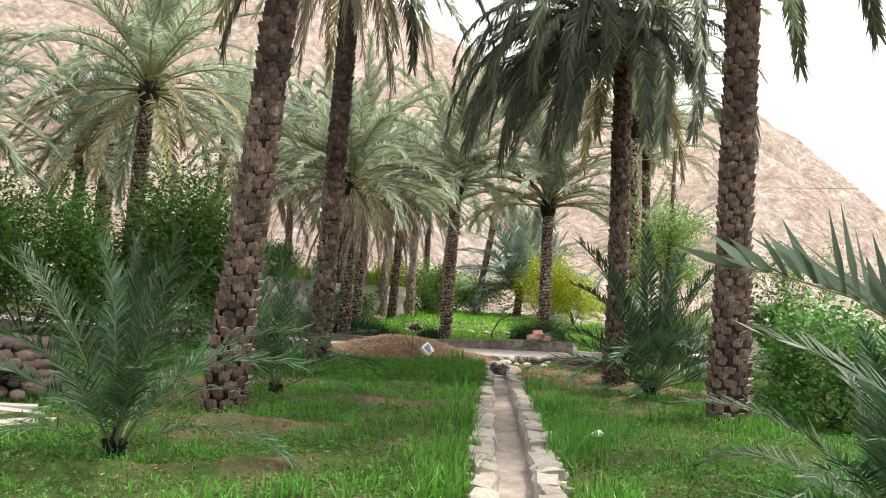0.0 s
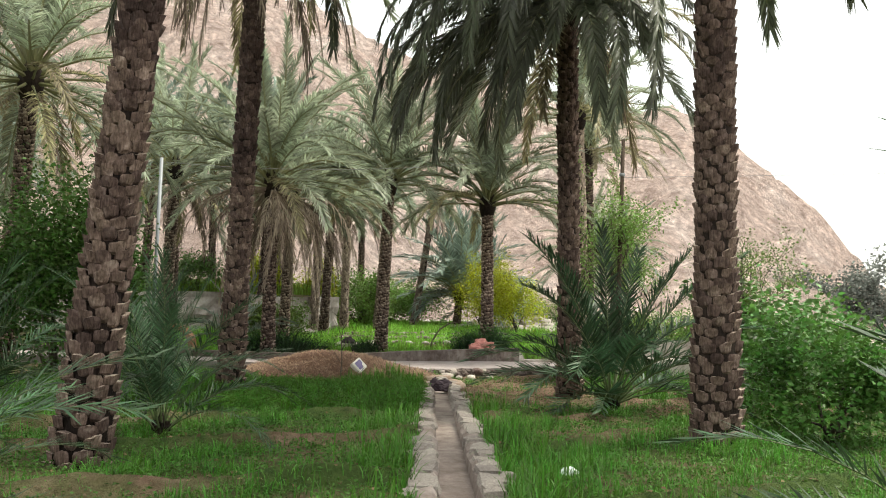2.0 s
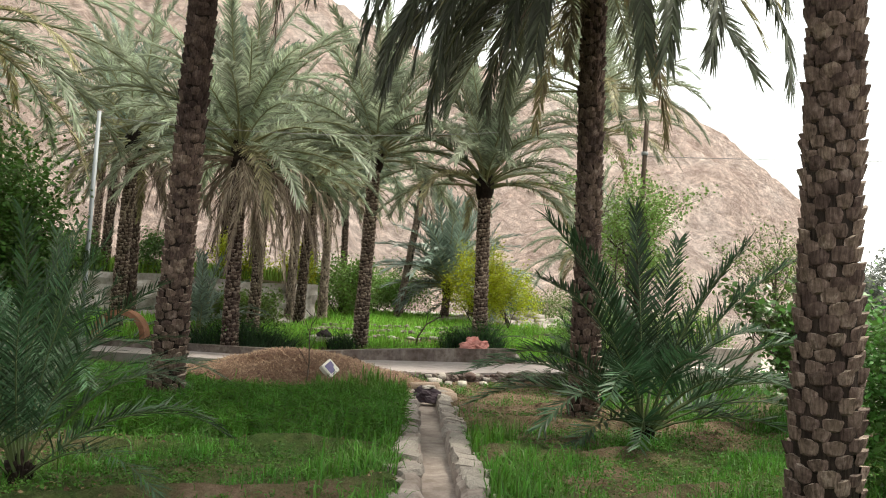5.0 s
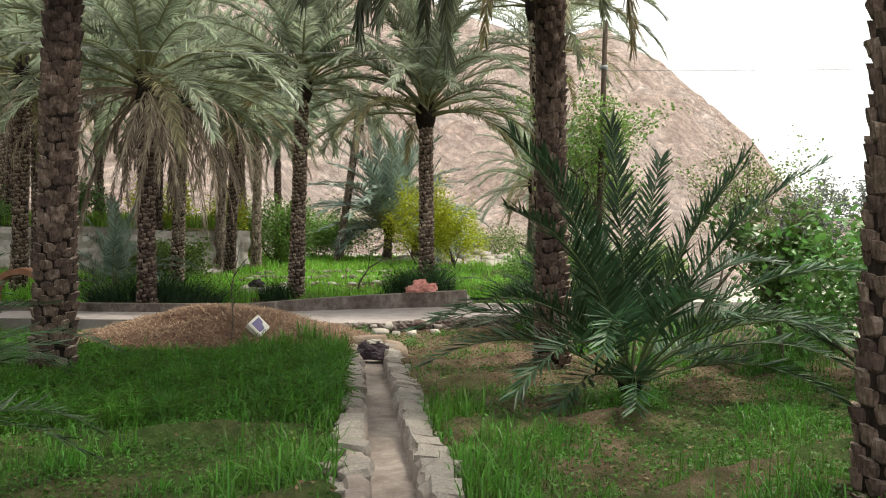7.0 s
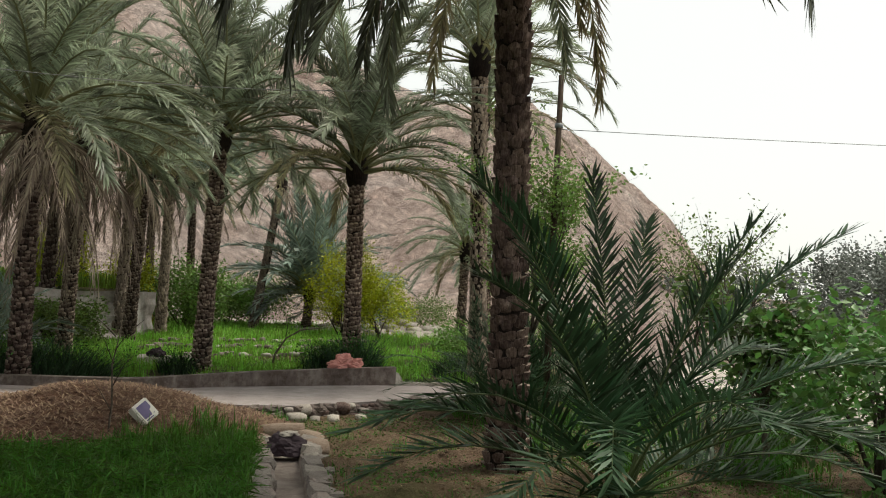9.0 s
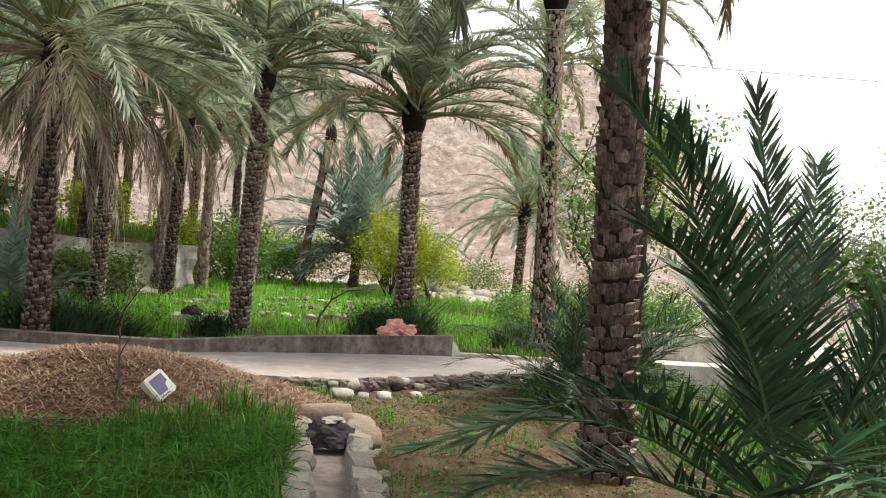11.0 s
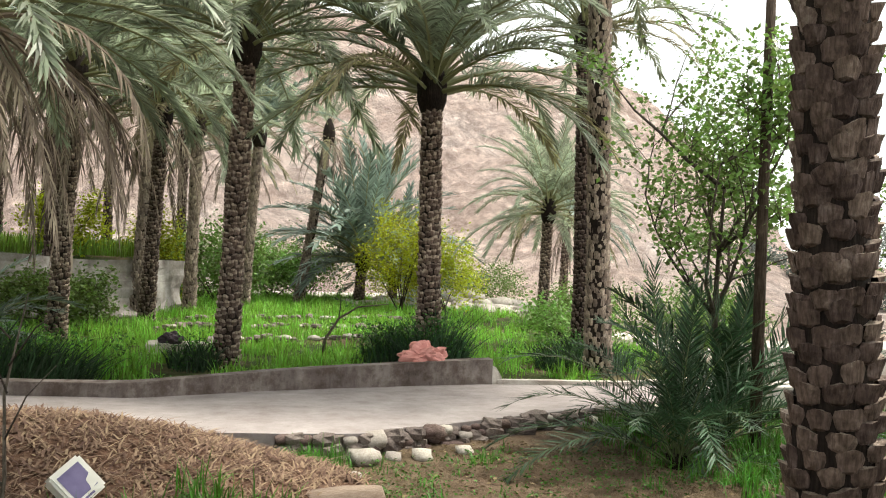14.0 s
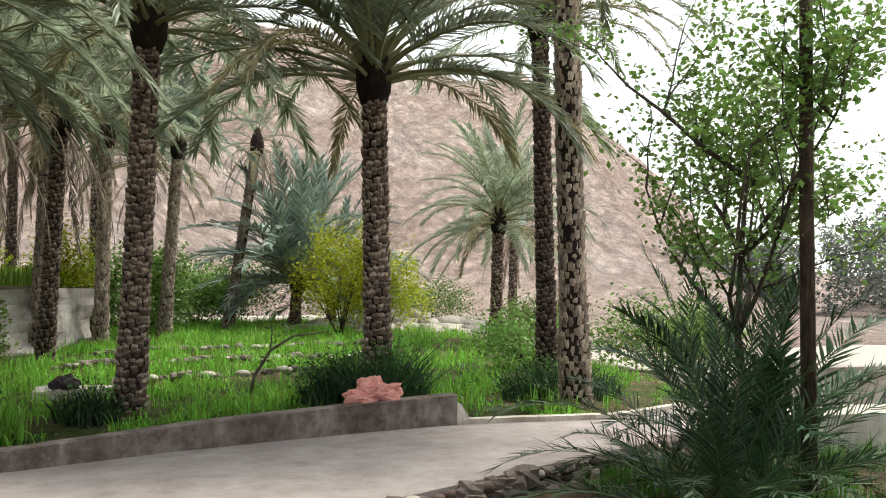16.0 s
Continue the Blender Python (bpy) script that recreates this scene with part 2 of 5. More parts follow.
def hill_mat():
    k = Mat("hill_rock", 0.95, 0.1).world()
    col = k.ramp(k.noise(0.09, 10, 0.75), (0.3, (0.56, 0.42, 0.365)), (0.48, (0.78, 0.645, 0.585)), (0.66, (0.90, 0.80, 0.755)))
    strata = k.noise(0.6, 10, 0.8, (1, 1, 1.2))
    col = k.mix(0.42, col, k.ramp(strata, (0.42, (0.40, 0.35, 0.33)), (0.53, (1.15, 1.15, 1.15))), "MULTIPLY")
    crack = k.ramp(k.voronoi(0.22), (0.0, (0.5, 0.45, 0.43)), (0.16, (1, 1, 1)))
    col = k.mix(0.32, col, crack, "MULTIPLY")
    patchy = k.ramp(k.noise(1.6, 6, 0.75), (0.38, (0.55, 0.5, 0.48)), (0.56, (1.12, 1.12, 1.12)))
    col = k.mix(0.5, col, patchy, "MULTIPLY")
    stones = k.voronoi(1.1, "F1")
    col = k.mix(0.5, col, k.ramp(stones, (0.12, (1.15, 1.13, 1.12)), (0.5, (0.62, 0.56, 0.54))), "MULTIPLY")
    scrub = k.ramp(k.noise(0.35, 8, 0.8), (0.62, (1, 1, 1)), (0.7, (0.5, 0.47, 0.38)))
    col = k.mix(0.7, col, scrub, "MULTIPLY")
    return k.color(col).bump(strata, 1.0, 3.0).m


M_HILL = hill_mat()


def plain_mat(name, a, b, rough=0.6, spec=0.3, scale=8.0, metal=0.0):
    k = Mat(name, rough, spec)
    k.b.inputs["Metallic"].default_value = metal
    f = k.noise(scale, 5, 0.65)
    return k.color(k.mix(f, a, b)).bump(f, 0.15, 0.006).m


M_WHITE_PLASTIC = plain_mat("aged_white_plastic", (0.60, 0.57, 0.50), (0.78, 0.76, 0.70), 0.5)
M_VIOLET = plain_mat("violet_print", (0.08, 0.06, 0.15), (0.22, 0.19, 0.32), 0.45)
M_RAG = plain_mat("black_sacking", (0.02, 0.014, 0.018), (0.06, 0.04, 0.05), 0.75, 0.25, 14)
M_CLOTH = plain_mat("coral_red_cloth", (0.42, 0.12, 0.10), (0.74, 0.42, 0.38), 0.85, 0.1, 9)
M_STEEL = plain_mat("galvanised_steel", (0.20, 0.215, 0.23), (0.30, 0.32, 0.335), 0.6, 0.4, 6, 0.3)
M_WIRE = plain_mat("dull_wire", (0.18, 0.18, 0.18), (0.26, 0.26, 0.26), 0.6)
M_BOARD = plain_mat("bleached_board", (0.26, 0.23, 0.20), (0.42, 0.385, 0.34), 0.8, 0.2, 5)
M_LITTER = plain_mat("white_scrap", (0.66, 0.70, 0.70), (0.82, 0.85, 0.85), 0.6)


# ---- mesh helpers ----
class Shape:
    """Collects vertices and faces of one mesh."""

    def __init__(self):
        self.v, self.f = [], []

    def add(self, verts, faces):
        o = len(self.v)
        self.v.extend([tuple(p) for p in verts])
        self.f.extend([tuple(o + i for i in f) for f in faces])
        return self

    def tube(self, pts, radii, sides=6, cap=True):
        o = len(self.v)
        pts = [Vector(p) for p in pts]
        ref = None
        for i, p in enumerate(pts):
            d = (pts[min(i + 1, len(pts) - 1)] - pts[max(i - 1, 0)]).normalized()
            if ref is None:
                ref = Vector((1, 0, 0)) if abs(d.x) < 0.8 else Vector((0, 1, 0))
            a = (ref - d * ref.dot(d)).normalized()
            ref = a
            b = d.cross(a)
            for k in range(sides):
                w = 2 * math.pi * k / sides
                self.v.append(tuple(p + (a * math.cos(w) + b * math.sin(w)) * radii[i]))
        for i in range(len(pts) - 1):
            for k in range(sides):
                k2 = (k + 1) % sides
                self.f.append((o + i * sides + k, o + i * sides + k2, o + (i + 1) * sides + k2, o + (i + 1) * sides + k))
        if cap:
            self.f.append(tuple(o + k for k in reversed(range(sides))))
            self.f.append(tuple(o + (len(pts) - 1) * sides + k for k in range(sides)))
        return self

    def box(self, lo, hi):
        (a, b, c), (d, e, f) = lo, hi
        return self.add([(a, b, c), (d, b, c), (d, e, c), (a, e, c), (a, b, f), (d, b, f), (d, e, f), (a, e, f)],
                        [(3, 2, 1, 0), (4, 5, 6, 7), (0, 1, 5, 4), (1, 2, 6, 5), (2, 3, 7, 6), (3, 0, 4, 7)])

    def mesh(self, name, mat, smooth=True):
        me = bpy.data.meshes.new(name)
        me.from_pydata(self.v, [], self.f)
        me.materials.append(mat)
        if smooth:
            me.polygons.foreach_set("use_smooth", [True] * len(me.polygons))
        me.update()
        return me


def quads_mesh(name, verts, faces, mat, smooth=False):
    """A mesh from numpy arrays: verts (n,3); faces, a list of (m,k) index arrays."""
    me = bpy.data.meshes.new(name)
    me.vertices.add(len(verts))
    me.vertices.foreach_set("co", np.ascontiguousarray(verts, dtype=np.float32).ravel())
    loops = np.concatenate([f.ravel() for f in faces])
    sizes = np.concatenate([np.full(len(f), f.shape[1]) for f in faces])
    starts = np.concatenate([[0], np.cumsum(sizes)[:-1]])
    me.loops.add(len(loops))
    me.loops.foreach_set("vertex_index", loops.astype(np.int32))
    me.polygons.add(len(sizes))
    me.polygons.foreach_set("loop_start", starts.astype(np.int32))
    me.materials.append(mat)
    me.update(calc_edges=True)
    if smooth:
        me.polygons.foreach_set("use_smooth", [True] * len(me.polygons))
    return me


def part(name, me, parent, m=None, label=""):
    ob = new(name, me)
    ob.parent = parent
    if m is not None:
        ob.matrix_basis = m
    return tagged(ob, label)


def thing(name, label, category, m, group="", kind="", me=None):
    ob = new(name, me)
    ob.matrix_basis = m
    if me is None:
        ob.empty_display_size = 0.1
    return tagged(ob, label, category, group, kind)


# ---- ground: one sheet with low earth ridges between the beds ----
def channel_x(y):
    return 0.70 + (y - 6.5) * 0.0623


RIDGES = [(-2.6, 5.8, 0.2, 6.9), (-6.0, 6.6, 0.4, 8.8), (-5.0, 10.6, 0.65, 13.05), (-5.0, 8.9, 0.55, 10.9),
          (1.3, 9.95, 4.4, 11.6), (1.4, 14.8, 6.0, 16.0), (1.5, 16.4, 6.0, 17.8), (2.2, 18.0, 6.2, 19.2), (1.2, 7.4, 5.0, 9.0),
          (1.3, 12.4, 3.2, 13.1)]
FIELD_RIDGES = [(0.2, 29.1, 5.0, 30.3), (-1.5, 31.3, 5.0, 32.8), (-1.0, 34.0, 6.0, 35.8)]


def along(x, y, seg):
    ax, ay, bx, by = seg
    dx, dy = bx - ax, by - ay
    t = np.clip(((x - ax) * dx + (y - ay) * dy) / (dx * dx + dy * dy), 0, 1)
    return np.hypot(x - ax - t * dx, y - ay - t * dy)


def smooth(a, b, v):
    t = np.clip((v - a) / (b - a), 0, 1)
    return t * t * (3 - 2 * t)


def wall_y(x):
    """Line of the low wall's road side."""
    return np.interp(x, [-14, -5, -0.6, 0.8, 2.6, 4.1, 6.3, 8.3, 11.0, 16.0], [24.2, 23.3, 22.95, 23.55, 24.1, 24.45, 24.4, 25.3, 26.7, 28.5])


def edge_y(x):
    """Line of the road's field side."""
    return np.interp(x, [-14, -5, -1.0, 0.5, 1.7, 4.0, 5.2, 6.5, 8.3, 11.0, 16.0], [21.6, 21.3, 20.9, 20.6, 20.55, 21.7, 22.3, 22.9, 23.8, 25.0, 26.5])


def ground_z(x, y):
    x, y = np.asarray(x, float), np.asarray(y, float)
    z = -0.04 - 0.36 * smooth(7.0, 21.0, y)
    z = z + 0.12 * np.exp(-((x - 3.75) ** 2 + (y - 10.3) ** 2) / 0.8)
    mask = smooth(24.2, 25.6, y)
    z = z * (1 - mask) + mask * (-0.28 + 0.2 * smooth(27, 44, y))
    for seg in RIDGES + FIELD_RIDGES:
        d = along(x, y, seg)
        z = z + 0.13 * np.exp(-(d / 0.14) ** 2) * (0.75 + 0.25 * np.sin(3.1 * x + 1.7 * y))
    z = z + 0.018 * np.sin(2.3 * x + 0.6) * np.sin(1.9 * y) + 0.012 * np.sin(5.1 * x - 3.2 * y) + 0.008 * np.sin(11.3 * x + 7.7 * y)
    ch = np.abs(x - channel_x(y))
    z = z - 0.16 * (1 - smooth(0.22, 0.34, ch)) * (y < 18.4)
    road = smooth(edge_y(x) + 0.05, edge_y(x) + 0.2, y) * (1 - smooth(wall_y(x), wall_y(x) + 0.15, y))
    z = z * (1 - road) - 0.5 * road
    z = z - 0.9 * smooth(9.5, 13, x) * (1 - smooth(19.5, 21, y) * (1 - smooth(29, 31, y)))
    far = np.hypot(x, y)
    return z - 1.0 * smooth(200, 600, far)


def gz(x, y):
    return float(ground_z(x, y))


def axis(lo, hi, step, ends):
    a = list(np.arange(lo, hi + 1e-6, step))
    g = step
    while a[-1] < ends:
        g *= 1.22
        a.append(a[-1] + g)
    g = step
    while a[0] > -ends:
        g *= 1.22
        a.insert(0, a[0] - g)
    return np.array(a)


gx, gy = axis(-7, 8, 0.09, 900), axis(1, 31, 0.09, 900)
XX, YY = np.meshgrid(gx, gy)
ZZ = ground_z(XX, YY)
nx, ny = len(gx), len(gy)
i0 = (np.arange(ny - 1)[:, None] * nx + np.arange(nx - 1)[None, :]).ravel()
ground = tagged(new("ground", quads_mesh("ground", np.stack([XX.ravel(), YY.ravel(), ZZ.ravel()], 1),
                                         [np.stack([i0, i0 + 1, i0 + nx + 1, i0 + nx], 1)], M_SOIL, True)),
                "brown garden soil with green patches and low ridges", "ground", kind="structure")


# ---- bare hill behind the grove ----
def hill():
    az = np.radians(np.linspace(-75, 60, 260))
    r = np.concatenate([np.linspace(46, 120, 90), np.linspace(122, 220, 26)])
    A, R = np.meshgrid(az, r)
    e = np.interp(np.degrees(A), [-75, -35, -25, -10, -4, 0, 5, 12, 17, 20, 22.2, 24.7, 27, 28.7, 30.5, 32.5, 42, 60],
                  [14, 18, 21, 20.5, 19, 16.8, 15.8, 14, 12.6, 13.0, 11.9, 10.0, 7.7, 5.9, 3.9, 1.8, 0.8, 0.8])
    H = 120 * np.tan(np.radians(e)) + 1.5
    foot = 50 + 4 * np.sin(np.degrees(A) * 0.21)
    up = np.clip((R - foot) / (120 - foot), 0, None)
    prof = np.where(up < 1, up ** 1.15, 1 - 0.6 * (up - 1))
    Z = H * prof
    X, Y = R * np.sin(A), R * np.cos(A)
    rough = np.zeros_like(Z)
    it = np.nditer([X, Y], flags=["multi_index"])
    for x, y in it:
        p = Vector((float(x), float(y), 0))
        rough[it.multi_index] = noise.noise(p * 0.05) * 1.2 + noise.noise(p * 0.13) * 1.0 + abs(noise.noise(p * 0.31)) * 0.9 + noise.noise(p * 0.8) * 0.35
    Z = Z + rough * np.clip(Z * 0.3, 0, 2.3) * np.clip(1.4 - up * 0.7, 0.35, 1)
    Z = np.where(up <= 0, -1.2, Z - 0.9)
    m, n = Z.shape
    q = (np.arange(m - 1)[:, None] * n + np.arange(n - 1)[None, :]).ravel()
    me = quads_mesh("hill", np.stack([X.ravel(), Y.ravel(), Z.ravel()], 1), [np.stack([q, q + 1, q + n + 1, q + n], 1)], M_HILL, False)
    tagged(new("hill_backdrop", me), "bare pinkish brown rocky hillside", "hill", kind="structure")


hill()


# ---- road, low wall, kerb ----
def strip(name, xs, y0, y1, z0, z1, mat, thick, label, category, sub=6):
    """A slab between two lines y0(x), y1(x) with tops z0, z1."""
    s = Shape()
    n = sub + 1
    for x in xs:
        for k in range(n):
            u = k / sub
            y = float(y0(x)) * (1 - u) + float(y1(x)) * u
            top = z0(x) * (1 - u) + z1(x) * u
            s.v.append((x, y, top + 0.006 * noise.noise(Vector((x * 1.5, y * 1.5, 3)))))
    for x in xs:
        for u, f in ((0, y0), (1, y1)):
            s.v.append((x, float(f(x)), (z0(x) if u == 0 else z1(x)) - thick))
    o = len(xs) * n
    for i in range(len(xs) - 1):
        for k in range(sub):
            s.f.append((i * n + k, (i + 1) * n + k, (i + 1) * n + k + 1, i * n + k + 1))
        s.f.append((o + 2 * i, o + 2 * i + 2, (i + 1) * n, i * n))
        s.f.append((i * n + sub, (i + 1) * n + sub, o + 2 * i + 3, o + 2 * i + 1))
    for i in (0, len(xs) - 1):
        s.f.append((o + 2 * i, *[i * n + k for k in range(n)], o + 2 * i + 1))
    return tagged(new(name, s.mesh(name, mat, False)), label, category, kind="structure")


XS = list(np.arange(-14, 16.01, 0.25))
strip("road", XS, edge_y, wall_y, lambda x: -0.22, lambda x: -0.30, M_ROAD, 0.3, "pale worn concrete footpath crossing the grove", "path")
wall_top = lambda x: float(np.interp(x, [-14, -1.0, 1.2, 4.1], [-0.19, -0.15, -0.05, 0.05]))
strip("low_wall", [x for x in XS if x <= 4.0] + [4.12], lambda x: wall_y(x) + 0.004, lambda x: wall_y(x) + 0.22, wall_top, wall_top, M_WALL, 0.6,
      "low weathered concrete wall beside the path", "wall", 2)
strip("kerb", [4.2] + [x for x in XS if 4.2 < x <= 9.0], lambda x: wall_y(x) + 0.004, lambda x: wall_y(x) + 0.14, lambda x: -0.235, lambda x: -0.235, M_PALE_WALL, 0.4,
      "narrow pale concrete kerb along the path", "kerb", 1)
strip("parapet_step", list(np.arange(7.2, 13.01, 0.25)), lambda x: 22.3, lambda x: 23.3, lambda x: 0.02, lambda x: 0.02, M_PALE_WALL, 0.6,
      "pale concrete slab edge beside the path", "step", 2)
strip("parapet_wall", list(np.arange(7.2, 9.71, 0.25)), lambda x: 22.95, lambda x: 23.25, lambda x: 0.47, lambda x: 0.47, M_TERRACE, 0.5,
      "short grey plastered parapet standing on the slab", "wall", 1)
strip("wall_coping", [x for x in XS if x <= 4.0] + [4.12], lambda x: wall_y(x) - 0.006, lambda x: wall_y(x) + 0.23, lambda x: wall_top(x) + 0.016, lambda x: wall_top(x) + 0.016, M_WALL, 0.03,
      "thin pale weathered coping on the low wall", "coping", 1)
# sloping end block of the low wall
eb = Shape().add([(4.12, 24.46, -0.5), (4.34, 24.5, -0.5), (4.34, 24.66, -0.5), (4.12, 24.68, -0.5), (4.12, 24.46, -0.03), (4.19, 24.49, -0.06), (4.19, 24.66, -0.06), (4.12, 24.68, -0.03),
                  (4.27, 24.49, -0.19), (4.27, 24.66, -0.19)],
                 [(0, 1, 8, 5, 4), (1, 2, 9, 8), (2, 3, 7, 6, 9), (4, 5, 6, 7), (5, 8, 9, 6)])
tagged(new("wall_end", eb.mesh("wall_end", M_PALE_WALL, False)), "broken pale plaster end of the low wall", "wall", kind="structure")

# terrace at the back
tx = list(np.arange(-30, -1.9, 0.4))
tline = lambda x: float(np.interp(x, [-30, -12, -4, -2.2, -1.6], [33, 33.0, 34.2, 35.4, 37.5]))
tw = Shape()
txs = list(np.arange(-30, -1.55, 0.2))
TR = 9
for x in txs:
    for r in range(TR):
        u = r / (TR - 1)
        q = Vector((x * 0.8, r * 0.6, 2))
        out = 0.6 * (1 - u) ** 1.3 + 0.3 * noise.noise(q) + 0.14 * noise.noise(q * 3.1)
        tw.v.append((x + 0.1 * noise.noise(q * 1.7 + Vector((9, 0, 0))), tline(x) - out, -0.35 + 1.62 * u + 0.1 * noise.noise(q * 0.7) * u))
    tw.v.append((x, tline(x) + 0.5, 1.2))
for i in range(len(txs) - 1):
    for r in range(TR):
        tw.f.append((i * (TR + 1) + r, (i + 1) * (TR + 1) + r, (i + 1) * (TR + 1) + r + 1, i * (TR + 1) + r + 1))
tagged(new("terrace_wall", tw.mesh("terrace_wall", M_TERRACE, False)), "rough grey rock face of a raised terrace", "wall", kind="structure")
strip("terrace_ground", tx, lambda x: tline(x) + 0.35, lambda x: 47.0, lambda x: 1.22, lambda x: 1.6, M_SOIL, 2.2, "raised earth terrace behind the retaining wall", "terrace", 12)


# ---- rocks ----
def rock_mesh(name, mat, seed, rough=0.28, boxy=0.5):
    rng = random.Random(seed)
    bm = bmesh.new()
    bmesh.ops.create_cube(bm, size=2.0)
    bmesh.ops.subdivide_edges(bm, edges=bm.edges[:], cuts=1, use_grid_fill=True)
    for v in bm.verts:
        d = v.co.normalized()
        v.co = v.co * boxy * 0.62 + d * (1 - boxy * 0.4)
        v.co *= 1 + rough * (rng.random() - 0.5)
    me = bpy.data.meshes.new(name)
    bm.to_mesh(me)
    bm.free()
    me.materials.append(mat)
    return me


def srt(x, y, z, sx, sy, sz, rz=0.0, rx=0.0, ry=0.0):
    return Matrix.LocRotScale((x, y, z), Euler((radians(rx), radians(ry), radians(rz))), (sx, sy, sz))


CURB = [rock_mesh("curb_stone", M_CURB, 20 + i, 0.34, 0.8) for i in range(5)]
ROCKS = [rock_mesh("field_stone", M_ROCK, 40 + i, 0.42, 0.7) for i in range(5)]
BROWN = [rock_mesh("brown_stone", M_REDROCK, 60 + i, 0.3, 0.35) for i in range(5)]
PALE = [rock_mesh("pale_stone", M_WHITE_ROCK, 80 + i, 0.36, 0.45) for i in range(4)]
SLABS = [rock_mesh("slab", M_MUD, 120 + i, 0.22, 0.75) for i in range(3)]
for me in PALE + SLABS + BROWN:
    me.polygons.foreach_set("use_smooth", [True] * len(me.polygons))

# ---- irrigation channel ----
chan = thing("irrigation_channel", "stone-edged cement irrigation channel running through the beds", "channel", Matrix())
cs = Shape()
ys = list(np.arange(-3.0, 18.31, 0.3))
def chan_z(y):
    return -0.04 - 0.36 * float(smooth(7.0, 21.0, y))


PROF = ((-0.38, -0.12), (-0.345, 0.03), (-0.30, 0.085), (-0.19, 0.085), (-0.15, 0.05), (-0.135, -0.055), (0.135, -0.055), (0.15, 0.05), (0.19, 0.085), (0.30, 0.085), (0.345, 0.03), (0.38, -0.12))
ys = list(np.arange(-3.0, 18.31, 0.06))
for y in ys:
    cx, b = channel_x(y), chan_z(y)
    for j, (dx, dz) in enumerate(PROF):
        p = Vector((dx * 4, y * 3.2, 1))
        edge_n = 1.0 if abs(dx) > 0.14 else 0.35
        cs.v.append((cx + dx + edge_n * (0.035 * noise.noise(p * 1.1) + 0.018 * noise.noise(p * 3.1)), y, b + dz + edge_n * (0.03 * noise.noise(p + Vector((5, 0, 0))) + 0.016 * noise.noise(p * 3.3))))
n = len(PROF)
for i in range(len(ys) - 1):
    for k in range(n - 1):
        cs.f.append((n * i + k, n * i + k + 1, n * i + n + k + 1, n * i + n + k))
part("bed", cs.mesh("bed", M_CHANNEL, False), chan)
rng = random.Random(5)
for side in (-1, 1):
    y = 0.5
    while y < 18.1:
        ln = rng.uniform(0.14, 0.36)
        yc = y + ln / 2
        if rng.random() < 0.82:
            part("edge_stone", rng.choice(CURB), chan,
                 srt(channel_x(yc) + side * (0.252 + rng.uniform(-0.015, 0.035)), yc, chan_z(yc) + 0.05 + rng.uniform(-0.015, 0.012), rng.uniform(0.08, 0.115), ln * 0.5, rng.uniform(0.05, 0.07),
                     -3.6 + rng.uniform(-12, 12), rng.uniform(-7, 7), rng.uniform(-9, 9)))
        y += ln * rng.uniform(0.95, 1.2)
for side in (-1, 1):
    for i in range(70):
        yc = rng.uniform(4, 18)
        sz = rng.uniform(0.025, 0.05)
        part("small_stone", rng.choice(CURB), chan, srt(channel_x(yc) + side * rng.uniform(0.3, 0.42), yc, chan_z(yc) + rng.uniform(0.0, 0.07), sz * 1.3, sz, sz * 0.8, rng.uniform(0, 180)))

# ---- palm fronds ----
STALKS = {}


